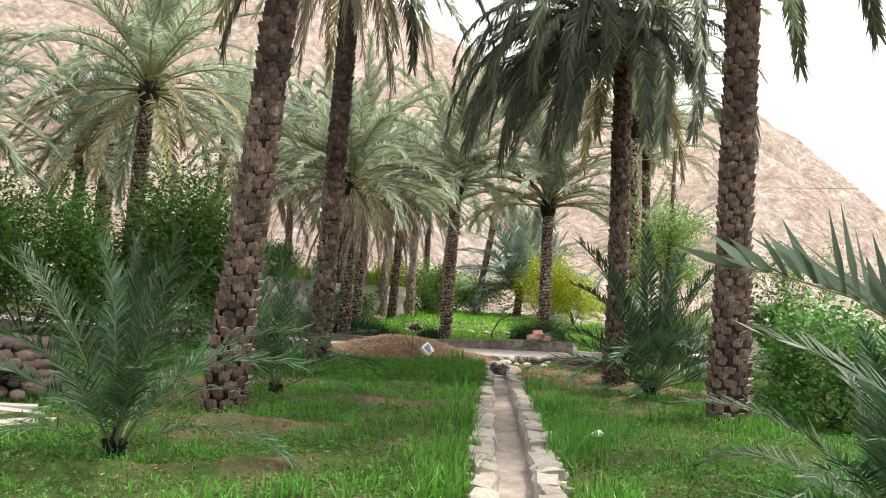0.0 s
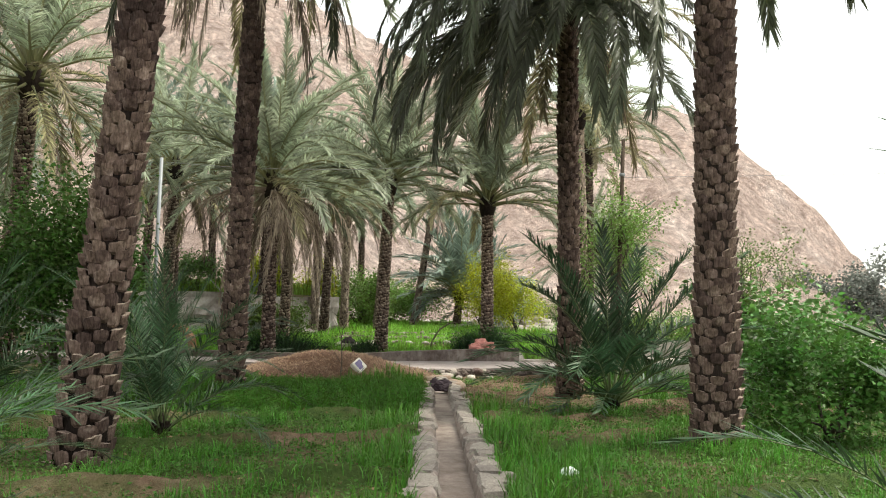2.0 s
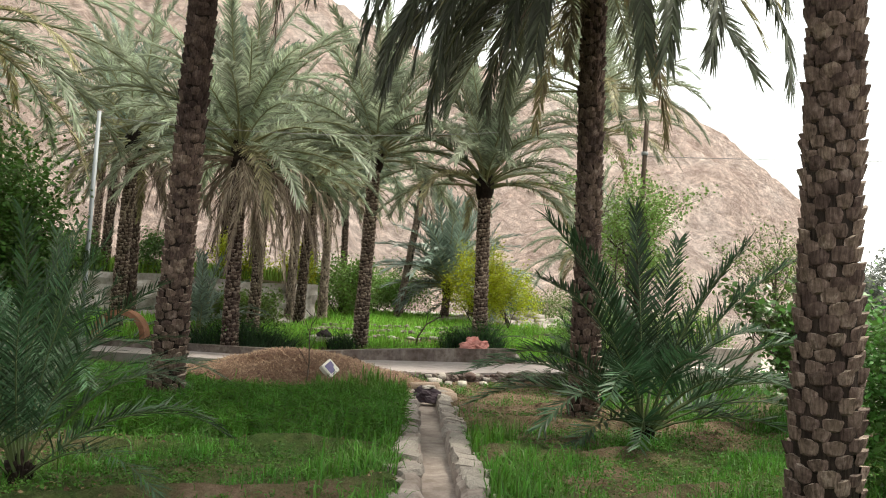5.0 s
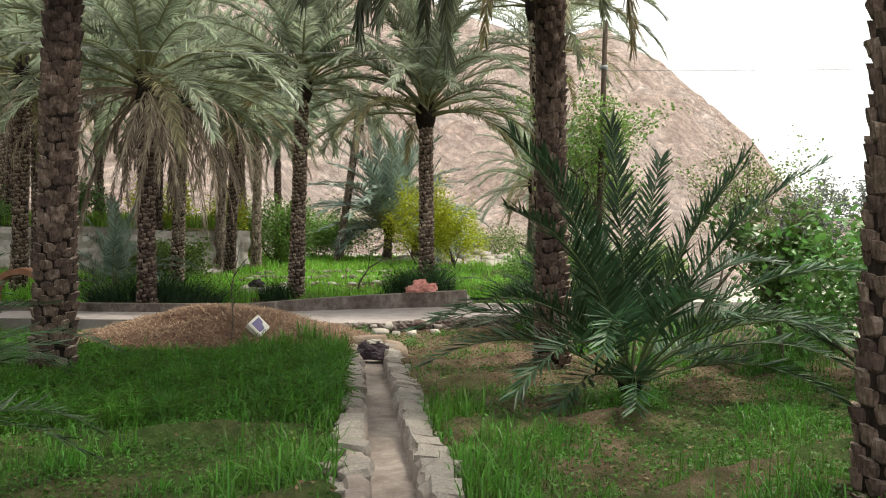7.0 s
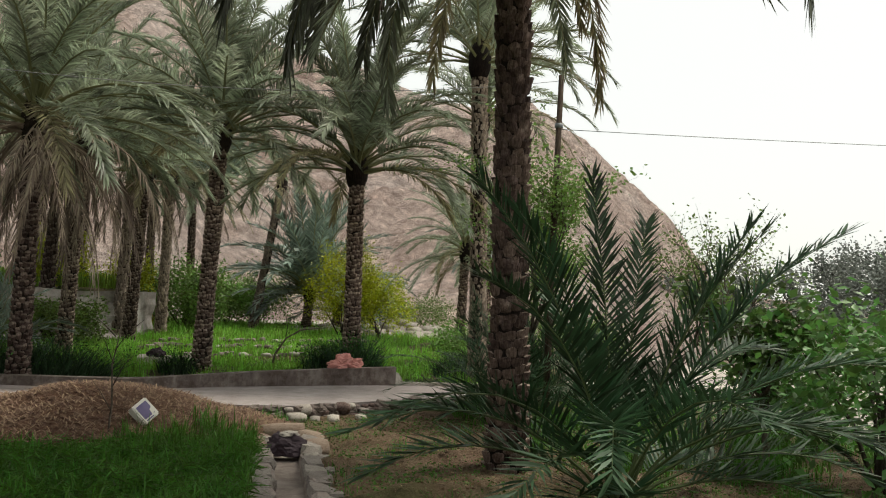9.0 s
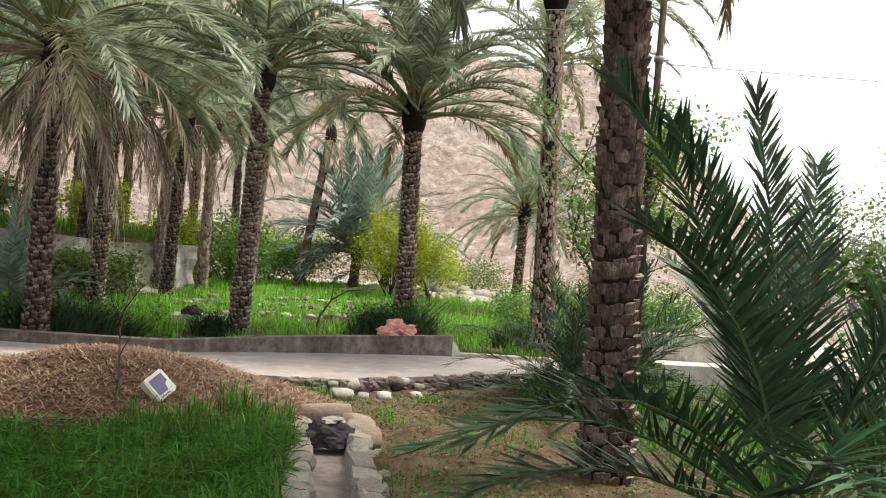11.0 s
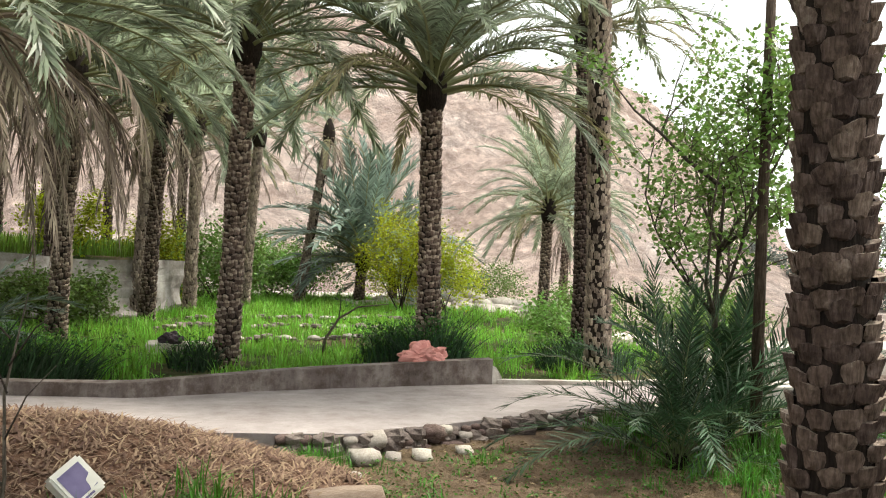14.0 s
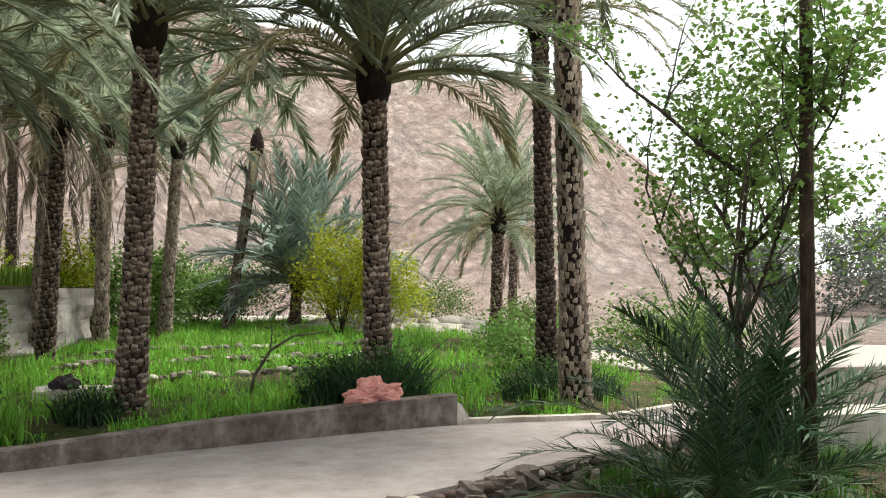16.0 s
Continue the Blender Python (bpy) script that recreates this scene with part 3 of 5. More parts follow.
def frond_mesh(name, mat, length, elev, bend, pairs, leaf, width, seed, vee=28, droop=0.25, start=0.18, fan=(62, 22), rachis=None, ragged=0.1, thick=0.02):
    rng = np.random.default_rng(seed)
    n = 14
    s = np.linspace(0, 1, n)
    ang = np.radians(elev) - np.radians(bend) * s ** 1.35
    side_bend = rng.uniform(-0.12, 0.12)
    step = length / (n - 1)
    P = np.zeros((n, 3))
    for i in range(1, n):
        a = (ang[i] + ang[i - 1]) / 2
        P[i] = P[i - 1] + step * np.array([math.cos(a), side_bend * s[i] * math.cos(a), math.sin(a)])
    stalk = Shape()
    stalk.tube([tuple(p) for p in P[::2]] + [tuple(P[-1])], list(thick * (1.15 - s[::2]) * np.where(s[::2] < 0.08, 1.7, 1)) + [thick * 0.1], 4, False)
    sh = Shape()
    V, F4, F3 = [], [], []
    o = len(sh.v)
    for k in range(pairs):
        u = start + (1 - start) * (k + 0.5) / pairs
        j = min(int(u * (n - 1)), n - 2)
        f = u * (n - 1) - j
        p = P[j] * (1 - f) + P[j + 1] * f
        T = P[j + 1] - P[j]
        T = T / np.linalg.norm(T)
        Y = np.array([0, 1.0, 0])
        N = np.cross(T, Y)
        N = N / np.linalg.norm(N)
        if N[2] < 0:
            N = -N
        env = (0.45 + 0.55 * math.sin(math.pi * min(1, 0.12 + u * 0.88) ** 0.8)) if u < 0.93 else 0.6
        for sd in (-1, 1):
            if rng.random() < ragged:
                continue
            a = math.radians(fan[0] + (fan[1] - fan[0]) * u + rng.normal(0, 6))
            v = math.radians(vee + rng.normal(0, 13))
            D = T * math.cos(a) + (sd * Y * math.cos(v) + N * math.sin(v)) * math.sin(a)
            D = D / np.linalg.norm(D)
            L = leaf * env * rng.uniform(0.85, 1.12)
            W = np.cross(D, N + 0.5 * rng.normal(0, 1, 3) * 0.6)
            W = W / np.linalg.norm(W) * width * 0.5 * rng.uniform(0.8, 1.15)
            mid = p + D * L * 0.4 - np.array([0, 0, droop * L * 0.12])
            tip = p + D * L * (1 - 0.25 * droop) - np.array([0, 0, droop * L * 0.6])
            b = o + len(V)
            V += [p - W * 0.45, p + W * 0.45, mid + W, mid - W, tip]
            F4.append((b, b + 1, b + 2, b + 3))
            F3.append((b + 3, b + 2, b + 4))
    sh.v += [tuple(v) for v in V]
    sh.f += F4 + F3
    me = sh.mesh(name, mat, False)
    STALKS[me.name] = stalk.mesh("stalk", rachis or (M_RACHIS_YOUNG if mat is M_YOUNG else M_RACHIS), False)
    return me


def frond_part(name, me, parent, m, label=""):
    ob = part(name, me, parent, m, label)
    part("stalk", STALKS[me.name], ob)
    return ob


ELEVS = [(84, 35), (72, 55), (60, 75), (45, 85), (30, 85), (12, 75), (-5, 65), (-30, 45)]


def frond_set(mat, length, pairs, leaf, width, seed, scale_bend=1.0, elevs=ELEVS, **kw):
    return [[frond_mesh("frond", mat, length, e, b * scale_bend, pairs, leaf, width, seed + 10 * i + j, **kw) for j in range(2)] for i, (e, b) in enumerate(elevs)]


F_GREEN = frond_set(M_FROND, 3.4, 108, 0.52, 0.029, 100, 0.92, ragged=0.05, droop=0.35, thick=0.026)
F_OLIVE = frond_set(M_OLIVE, 3.1, 96, 0.46, 0.027, 300, 1.0, ragged=0.12, droop=0.5)
F_GREY = frond_set(M_GREY, 3.3, 64, 0.55, 0.046, 500, 0.85, droop=0.35)
YOUNG_ELEVS = [(87, 30), (78, 52), (66, 70), (55, 84), (44, 92), (30, 86), (14, 72), (2, 60)]
F_YOUNG = frond_set(M_YOUNG, 2.3, 46, 0.42, 0.028, 700, 0.85, YOUNG_ELEVS, ragged=0.06, vee=22, droop=0.12, start=0.15, fan=(58, 28), thick=0.010)
F_WISPY = frond_set(M_YOUNG, 2.3, 58, 0.40, 0.017, 760, 0.9, YOUNG_ELEVS, ragged=0.1, vee=20, droop=0.2, start=0.16, fan=(55, 28), thick=0.009)
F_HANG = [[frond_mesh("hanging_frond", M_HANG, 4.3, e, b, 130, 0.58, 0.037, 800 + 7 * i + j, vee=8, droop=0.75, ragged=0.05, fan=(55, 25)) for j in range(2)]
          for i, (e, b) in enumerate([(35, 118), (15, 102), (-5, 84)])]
F_BLUE = frond_set(M_GREY, 2.4, 48, 0.48, 0.040, 600, 0.8, YOUNG_ELEVS, vee=24, droop=0.2)
# nearest frond: skylight on its leaflets is put in by the paler grey leaf
F_NEAR = frond_mesh("frond", M_GREY, 2.55, 60, 62, 26, 0.58, 0.050, 950, vee=48, droop=0.08, start=0.25, fan=(55, 26), thick=0.014, ragged=0.0)
F_DEAD = [frond_mesh("dead_frond", M_DEAD, 2.6, e, b, 46, 0.34, 0.022, 900 + i, vee=-5, droop=0.9, start=0.2, fan=(40, 15), rachis=M_RACHIS_DEAD, ragged=0.3)
          for i, (e, b) in enumerate([(-15, 72), (-38, 50), (-55, 32), (5, 92)])]


# ---- palm trunks with cut leaf bases ----
def stub_verts(w, h, out, rng):
    rows = []
    top, slant = h * rng.uniform(0.85, 1.1), rng.uniform(-0.12, 0.12)
    for z, ww, oo in ((0.0, 0.5, -0.015), (h * 0.22, 0.86, out * 0.62), (h * 0.66, 1.0, out * 0.88), (top, 0.86, out), (top * 0.93, 0.55, -0.03)):
        for k in range(5):
            u = (k - 2) / 2
            face = oo * (1 - 0.5 * u ** 4) - 0.03 * abs(u) ** 3
            rows.append((face + rng.uniform(-0.005, 0.005), u * ww * w / 2, z + slant * u * z - (0.12 * h * u * u if z > h * 0.7 else 0) + rng.uniform(-0.006, 0.006)))
    faces = []
    for r in range(4):
        for k in range(4):
            faces.append((r * 5 + k, r * 5 + k + 1, r * 5 + 6 + k, r * 5 + 5 + k))
    return rows, faces


def cut_faces(me, first=12):
    """The upper, cut end of each leaf base takes the paler material, from the given face on."""
    me.materials.append(M_CUT)
    me.polygons.foreach_set("material_index", [1 if (i % 16) >= first else 0 for i in range(len(me.polygons))])
    return me


def stub_set(mat, w, h, out, seed):
    res = []
    for i in range(5):
        rng = random.Random(seed + i)
        v, f = stub_verts(w, h, out, rng)
        res.append(cut_faces(Shape().add(v, f).mesh("leaf_base", mat, False)))
    return res


STUBS = stub_set(M_BARK, 0.146, 0.142, 0.062, 10)


def palm(x, y, h, r=0.2, lean=(0, 0), seed=0, fronds=34, sets=None, size=1.0, dead=0, dead_size=1.0, hang=0, hang_arc=(0, 360), pieces=0, pale=False, label="", low=7, z=None,
         row=0.1, curve=0.0, group="date palms"):
    """A date palm: x, y of the base, h the height of the crown's base above ground, lean the shift of the crown."""
    rng = random.Random(seed)
    z0 = gz(x, y) - 0.05 if z is None else z
    root = thing("date_palm", label or "tall date palm with a rough trunk of cut leaf bases", "palm tree", pose(x, y, z0), group)

    def axis_at(t):
        k = max(0.0, t) ** (1.0 + curve)
        return Vector((lean[0] * k, lean[1] * k, h * t))

    tk = Shape()
    n = 12
    tk.tube([axis_at(i / n) for i in range(n + 1)], [r * (1.22 - 0.25 * min(1, i / n * 4)) * (1 - 0.12 * i / n) * 0.8 for i in range(n + 1)], 14)
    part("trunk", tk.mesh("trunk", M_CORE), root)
    if pieces:
        row = 0.098
    rows = int(h / row)
    count = max(6, round(2 * math.pi * r / (0.185 if pieces else 0.125)))
    made = 0
    rest = Shape()
    for i in range(-2, rows):
        t = (i + 0.3) / rows
        rr = r * (1.22 - 0.25 * min(1, t * 4)) * (1 - 0.12 * t) * 0.8
        for k in range(count):
            az = 360 * (k + 0.5 * (i % 2) + 0.02 * i + rng.uniform(-0.11, 0.11)) / count
            c = axis_at(t)
            m = Matrix.Translation(c + Vector((0, 0, row * 2 * k / count + rng.uniform(-0.02, 0.02)))) @ pose(0, 0, 0, 0, 0, az) @ pose(rr - 0.012, 0, 0, rng.uniform(-12, 12), rng.uniform(-3, 6), 0) @ Matrix.Diagonal(
                (rng.uniform(0.65, 1.15), rng.uniform(0.85, 1.15), rng.uniform(0.88, 1.12), 1))
            if made < pieces:
                part("leaf_base", rng.choice(STUBS), root, m)
                made += 1
            else:
                v, f = stub_verts(0.146, 0.142, 0.062, rng) if pieces else stub_verts(0.125 if pale else 0.1, (1.5 if pale else 1.25) * row, 0.05, rng)
                rest.add([m @ Vector(p) for p in v], f)
    if rest.v:
        tagged(part("bark", cut_faces(rest.mesh("bark", M_BARK_PALE if pale else M_BARK, False), 12 if pieces else 8), root), kind="stuff")
    top = axis_at(1.0)
    cb = Shape()
    cb.tube([top + Vector((0, 0, d)) for d in (-0.25, -0.05, 0.2, 0.45, 0.7)], [r * 0.85, r * 1.15, r * 1.2, r * 0.85, r * 0.3], 10)
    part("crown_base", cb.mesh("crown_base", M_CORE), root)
    sets = sets or [F_GREEN]
    for i in range(fronds):
        t = (i + 0.5) / fronds
        cls = min(low, max(0, int(t * (low + 1) + rng.uniform(-0.5, 0.5))))
        fs = F_OLIVE if (cls >= 5 and rng.random() < 0.5 and sets[0] is F_GREEN) else rng.choice(sets)
        az = i * 137.5 + rng.uniform(-14, 14)
        d = size * rng.uniform(0.85, 1.1)
        frond_part("frond", rng.choice(fs[cls]), root, Matrix.Translation(top + Vector((0, 0, 0.55 - 0.5 * t))) @ pose(0, 0, 0, rng.uniform(-12, 12), rng.uniform(-7, 7), az)
             @ pose(r * 0.5 * t, 0, 0) @ Matrix.Diagonal((d, d, d, 1)))
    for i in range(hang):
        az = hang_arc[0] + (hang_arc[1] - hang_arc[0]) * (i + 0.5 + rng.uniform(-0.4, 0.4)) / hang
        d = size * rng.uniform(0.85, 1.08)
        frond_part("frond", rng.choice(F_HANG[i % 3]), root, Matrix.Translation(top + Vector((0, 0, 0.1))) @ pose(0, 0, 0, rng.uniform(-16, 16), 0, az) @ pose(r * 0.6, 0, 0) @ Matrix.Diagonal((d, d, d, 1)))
    for i in range(dead):
        az = i * 137.5 + 40 + rng.uniform(-25, 25)
        d = dead_size * rng.uniform(0.75, 1.15)
        frond_part("dead_frond", rng.choice(F_DEAD), root, Matrix.Translation(top + Vector((0, 0, rng.uniform(-0.15, 0.05)))) @ pose(0, 0, 0, rng.uniform(-10, 10), 0, az)
             @ pose(r * 0.7, 0, 0) @ Matrix.Diagonal((d, d, d, 1)), "dry brown hanging frond")
    return root


def young_palm(x, y, size=1.0, fronds=18, seed=0, sets=None, label="", low=6, z=None):
    rng = random.Random(seed)
    root = thing("young_palm", label or "young trunkless date palm with stiff dark green fronds", "palm tree", pose(x, y, (gz(x, y) - 0.03) if z is None else z), "young palms")
    b = Shape()
    b.tube([(0, 0, -0.05), (0, 0, 0.06), (0, 0, 0.16), (0, 0, 0.26)], [0.08 * size, 0.09 * size, 0.06 * size, 0.02 * size], 9)
    for k in range(16):
        v, f = stub_verts(0.07 * size, 0.14 * size, 0.025, rng)
        m = pose(0, 0, 0.006 * k, 0, 0, k * 137.5) @ pose(0.07 * size, 0, 0, 0, 12, 0)
        b.add([m @ Vector(p) for p in v], f)
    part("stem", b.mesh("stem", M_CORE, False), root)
    sets = sets or F_YOUNG
    for i in range(fronds):
        t = (i + 0.5) / fronds
        cls = min(low, max(0, int(t * (low + 1) + rng.uniform(-0.6, 0.6))))
        d = size * rng.uniform(0.8, 1.1)
        frond_part("frond", rng.choice(sets[cls]), root, pose(0, 0, 0.14 - 0.1 * t, rng.uniform(-18, 18), rng.uniform(-8, 8), i * 137.5 + rng.uniform(-15, 15)) @ pose(0.03, 0, 0) @ Matrix.Diagonal((d, d, d, 1)))
    return root


# tall palms beside the channel
palm(-2.34, 9.15, 7.2, 0.24, (0.22, 1.0), 1, 40, dead=20, dead_size=0.95, hang=2, pieces=300, label="leaning tall date palm with a broad rough brown trunk")
palm(-2.28, 15.8, 8.6, 0.225, (0.1, 0.2), 2, 44, dead=24, dead_size=1.1, hang=6, pieces=300, label="tall straight date palm with hanging dead fronds")
palm(3.74, 10.3, 7.6, 0.25, (-0.12, 0.0), 3, 40, dead=2, hang=14, pieces=300, label="thick-trunked date palm beside the irrigation channel")
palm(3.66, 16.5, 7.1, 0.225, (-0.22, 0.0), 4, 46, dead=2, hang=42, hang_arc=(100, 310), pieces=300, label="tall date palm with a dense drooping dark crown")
# palms beyond the path
palm(0.25, 25.8, 5.0, 0.20, (0.08, 0.2), 5, 56, low=5, size=1.08, label="slim date palm standing in the grass field")
palm(3.35, 25.5, 4.45, 0.21, (-0.1, 0.1), 6, 56, low=5, size=1.08, label="short date palm with a wide arching crown")
palm(-2.7, 23.5, 4.6, 0.20, (-0.1, 0.1), 7, 56, low=5, size=1.08, dead=34, dead_size=1.1, label="date palm with a skirt of pale dead fronds")
palm(-2.95, 29.0, 4.9, 0.19, (0.1, 0.0), 8, 42, low=5, dead=22)
palm(-1.9, 32.7, 4.9, 0.19, (0.15, 0), 9, 42, low=5, dead=10)
palm(-2.45, 35.0, 5.6, 0.19, (0.1, 0), 10, 28, low=5, pale=True, dead=6)
palm(-1.3, 36.5, 5.2, 0.19, (0, 0), 11, 28, low=5, pale=True)
palm(0.1, 38.5, 5.3, 0.19, (0.25, 0), 12, 34, [F_GREY], low=4, pale=True, size=0.8, label="slender palm with upright blue-green fronds")
palm(1.9, 42.0, 6.0, 0.19, (0.8, 0), 13, 16, pale=True, size=0.55, dead=16, dead_size=0.7, label="leaning palm with a dry stunted crown")
palm(8.95, 36.2, 3.35, 0.2, (0.08, 0), 14, 52, low=6, size=0.85, label="short date palm with a full pale green crown")
palm(6.22, 25.5, 7.0, 0.22, (-0.5, -0.6), 15, 40, low=5, pale=True, label="tall date palm with a pale knobbly trunk")
palm(7.25, 28.8, 6.6, 0.2, (-0.15, 0.1), 16, 40, low=5, label="date palm close behind another trunk")
palm(-7.8, 20.0, 6.1, 0.23, (0.2, 0), 17, 56, dead=4, size=1.15)
palm(-6.4, 27.4, 5.2, 0.21, (0.1, 0), 18, 42, dead=10)
for i, (x, y, h) in enumerate([(-5.5, 38, 6.2), (-9.5, 36, 6.5), (-13, 30, 6.0), (-11, 24, 5.0), (-10.5, 15.5, 4.6), (-8, 42, 7.0), (-2.5, 45, 6.5), 
                               (12.5, 44, 4.5), (-16, 38, 6.5), (-4.5, 34.8, 6.0), (-7.2, 31.5, 5.5), (-0.8, 47, 6.0), (-5.5, 47, 7.5), (-12.5, 44, 8.0), (-18, 30, 6.5), (-14, 20, 6.0)]):
    palm(x, y, h, 0.20, (0.2 * math.sin(i), 0.1), 30 + i, 40, [F_GREEN, F_GREY], low=6, dead=5, z=(1.2 if (x < -2.2 and y > 34) else None), row=0.17, label="date palm with grey green fronds at the back of the grove")

# young palms
# heading, rise and bend of each long frond in degrees, and its length
BIG_FRONDS = [(-6, 68, 42, 3.1), (-16, 56, 72, 2.9), (8, 42, 78, 2.6), (24, 62, 80, 2.8), (90, 87, 18, 2.8), (62, 80, 34, 2.7), (-42, 80, 34, 2.5), (204, 76, 36, 2.9),
              (214, 66, 56, 2.7), (206, 54, 82, 2.6), (226, 42, 84, 2.4), (244, 54, 88, 2.4), (268, 62, 84, 2.3), (300, 54, 86, 2.4), (328, 48, 84, 2.5), (96, 70, 56, 2.4),
              (60, 54, 76, 2.5), (32, 26, 62, 2.0), (222, 26, 66, 1.6), (192, 46, 72, 2.5), (184, 36, 66, 2.2), (-10, 34, 66, 2.3), (342, 26, 66, 2.1), (250, 28, 58, 1.6), (0, 76, 26, 2.6), (196, 80, 40, 2.6)]
big = young_palm(3.75, 14.15, 1.15, 0, 107, label="young date palm with long stiff arching dark green fronds")
for i, (az, elev, bend, ln) in enumerate(BIG_FRONDS):
    frond_part("frond", frond_mesh("frond", M_YOUNG, ln, elev, bend, int(24 * ln), 0.45, 0.027, 1000 + i, vee=26, droop=0.12, start=0.24, fan=(60, 30), thick=0.014, ragged=0.04), big, pose(0, 0, 0.16, 4 * math.sin(3 * i), 0, az) @ pose(0.05, 0, 0))
young_palm(4.65, 19.9, 0.86, 32, 102, F_WISPY, low=5)
young_palm(5.75, 20.9, 0.9, 26, 103, low=5)
young_palm(-2.5, 6.5, 0.76, 22, 104, F_WISPY, low=4, label="young date palm with fine feathery grey-green fronds")
young_palm(-2.05, 10.6, 0.8, 22, 105, F_WISPY, low=4)
young_palm(-3.1, 13.8, 0.85, 24, 106, F_WISPY, low=5)
young_palm(-4.6, 11.8, 0.85, 24, 107, F_WISPY, low=5)
young_palm(3.4, 6.0, 0.75, 20, 109, low=6)
palm(4.15, 43.2, 1.5, 0.24, (0.1, 0), 110, 64, [F_BLUE], size=1.75, low=6, label="large bushy blue-grey date palm clump")
palm(5.6, 44.6, 0.9, 0.22, (0.1, 0), 111, 46, [F_BLUE], size=1.35, low=6, label="smaller bushy blue-grey date palm")
young_palm(-4.2, 27.5, 0.9, 26, 111, F_BLUE, low=6)
young_palm(-5.3, 19.4, 0.9, 24, 112, low=5)
near = young_palm(2.98, 3.55, 0.85, 4, 108, low=5, label="young date palm with stiff pointed leaflets in skylit grey-green")
frond_part("frond", F_NEAR, near, pose(0, 0, 0.38, 6, 0, 203))
# low near frond, same pale leaf colour in place of skylight
F_NEAR_LOW = frond_mesh("frond", M_GREY, 1.7, 30, 40, 22, 0.36, 0.042, 951, vee=42, droop=0.08, start=0.2, fan=(55, 26), thick=0.012, ragged=0.0)
frond_part("frond", F_NEAR_LOW, near, pose(0, 0, 0.3, 5, 0, 196))
for az, cls, d in ((150, 0, 1.05), (225, 6, 0.75)):
    frond_part("frond", F_YOUNG[cls][0], near, pose(0, 0, 0.3, 8, 0, az) @ Matrix.Diagonal((d, d, d, 1)))


# ---- bushes and trees ----
def leaf_cloud(name, centres, spread, count, size, mat, seed, flat=0.6, wide=0.27):
    rng = np.random.default_rng(seed)
    C = np.array(centres)[rng.integers(0, len(centres), count)]
    P = C + rng.normal(0, 1, (count, 3)) * spread
    D = rng.normal(0, 1, (count, 3))
    D[:, 2] = D[:, 2] * flat - 0.2
    D /= np.linalg.norm(D, axis=1)[:, None]
    U = rng.normal(0, 1, (count, 3)) + np.array([0, 0, 1.0])
    W = np.cross(D, U)
    W /= np.linalg.norm(W, axis=1)[:, None]
    Nn = np.cross(W, D)
    L = (size * rng.uniform(0.6, 1.25, count))[:, None]
    V = np.empty((count, 4, 3))
    V[:, 0] = P
    V[:, 1] = P + D * L * 0.5 + W * L * wide + Nn * L * 0.06
    V[:, 2] = P + D * L
    V[:, 3] = P + D * L * 0.5 - W * L * wide + Nn * L * 0.06
    i = np.arange(count)[:, None] * 4
    return quads_mesh(name, V.reshape(-1, 3), [np.concatenate([i, i + 1, i + 2], 1), np.concatenate([i, i + 2, i + 3], 1)], mat)


def bush(name, x, y, rx, ry, h, leaves, size, mat, seed, label, clumps=40, stems=7, bottom=0.15, z=None, spread=0.16):
    rng = random.Random(seed)
    root = thing(name, label, "bush", pose(x, y, gz(x, y) if z is None else z))
    st = Shape()
    cen = []
    for i in range(clumps):
        a, e = rng.uniform(0, 2 * math.pi), rng.random() ** 0.7
        q = rng.uniform(0.45, 1.0)
        cen.append((rx * q * math.cos(a) * math.sqrt(max(0.05, 1 - (e - 0.35) ** 2)), ry * q * math.sin(a), h * (bottom + (1 - bottom) * e * rng.uniform(0.75, 1.05))))
    for i in range(stems):
        c = Vector(rng.choice(cen))
        st.tube([(0.1 * rng.uniform(-1, 1), 0.1 * rng.uniform(-1, 1), -0.05), c * 0.4 + Vector((rng.uniform(-0.1, 0.1), 0, 0.1)), c], [0.03, 0.02, 0.006], 5)
    part("branchwork", st.mesh("branchwork", M_WOOD), root)
    tagged(part("foliage", leaf_cloud("foliage", cen, np.array([rx, ry, h]) * spread, leaves, size, mat, seed), root), kind="stuff")
    return root


def tree(name, x, y, h, spread, leaves, size, mat, seed, label, limbs=9):
    rng = random.Random(seed)
    root = thing(name, label, "tree", pose(x, y, gz(x, y) - 0.05))
    wood = Shape()
    tips = []

    def grow(p, d, ln, r, level):
        pts = [p]
        for k in range(4):
            d = (d + Vector((rng.uniform(-0.28, 0.28), rng.uniform(-0.28, 0.28), rng.uniform(-0.06, 0.2)))).normalized()
            pts.append(pts[-1] + d * ln / 4)
        wood.tube(pts, [r * (1 - 0.17 * i) for i in range(5)], 6 if level < 2 else 4)
        if level >= 2:
            tips.extend(pts[1:])
        if level < 3:
            for k in range(limbs if level == 0 else 4):
                q = pts[rng.randint(1 if level else 2, 4)]
                a = rng.uniform(0, 2 * math.pi)
                nd = (d * 0.5 + Vector((math.cos(a) * spread, math.sin(a) * spread, rng.uniform(0.0, 0.7)))).normalized()
                grow(q, nd, ln * rng.uniform(0.5, 0.75), r * 0.48, level + 1)

    grow(Vector((0, 0, 0)), Vector((0, 0, 1)), h * 0.45, 0.055, 0)
    part("branchwork", wood.mesh("branchwork", M_WOOD), root)
    tagged(part("foliage", leaf_cloud("foliage", [tuple(t) for t in tips], np.array([0.1, 0.1, 0.09]), leaves, size, mat, seed, 0.6, 0.32), root), kind="stuff")
    return root


bush("dark_bush", -5.7, 17.4, 1.25, 1.2, 3.3, 24000, 0.10, M_CITRUS, 1, "dense dark green leafy bush beside a palm", 60)
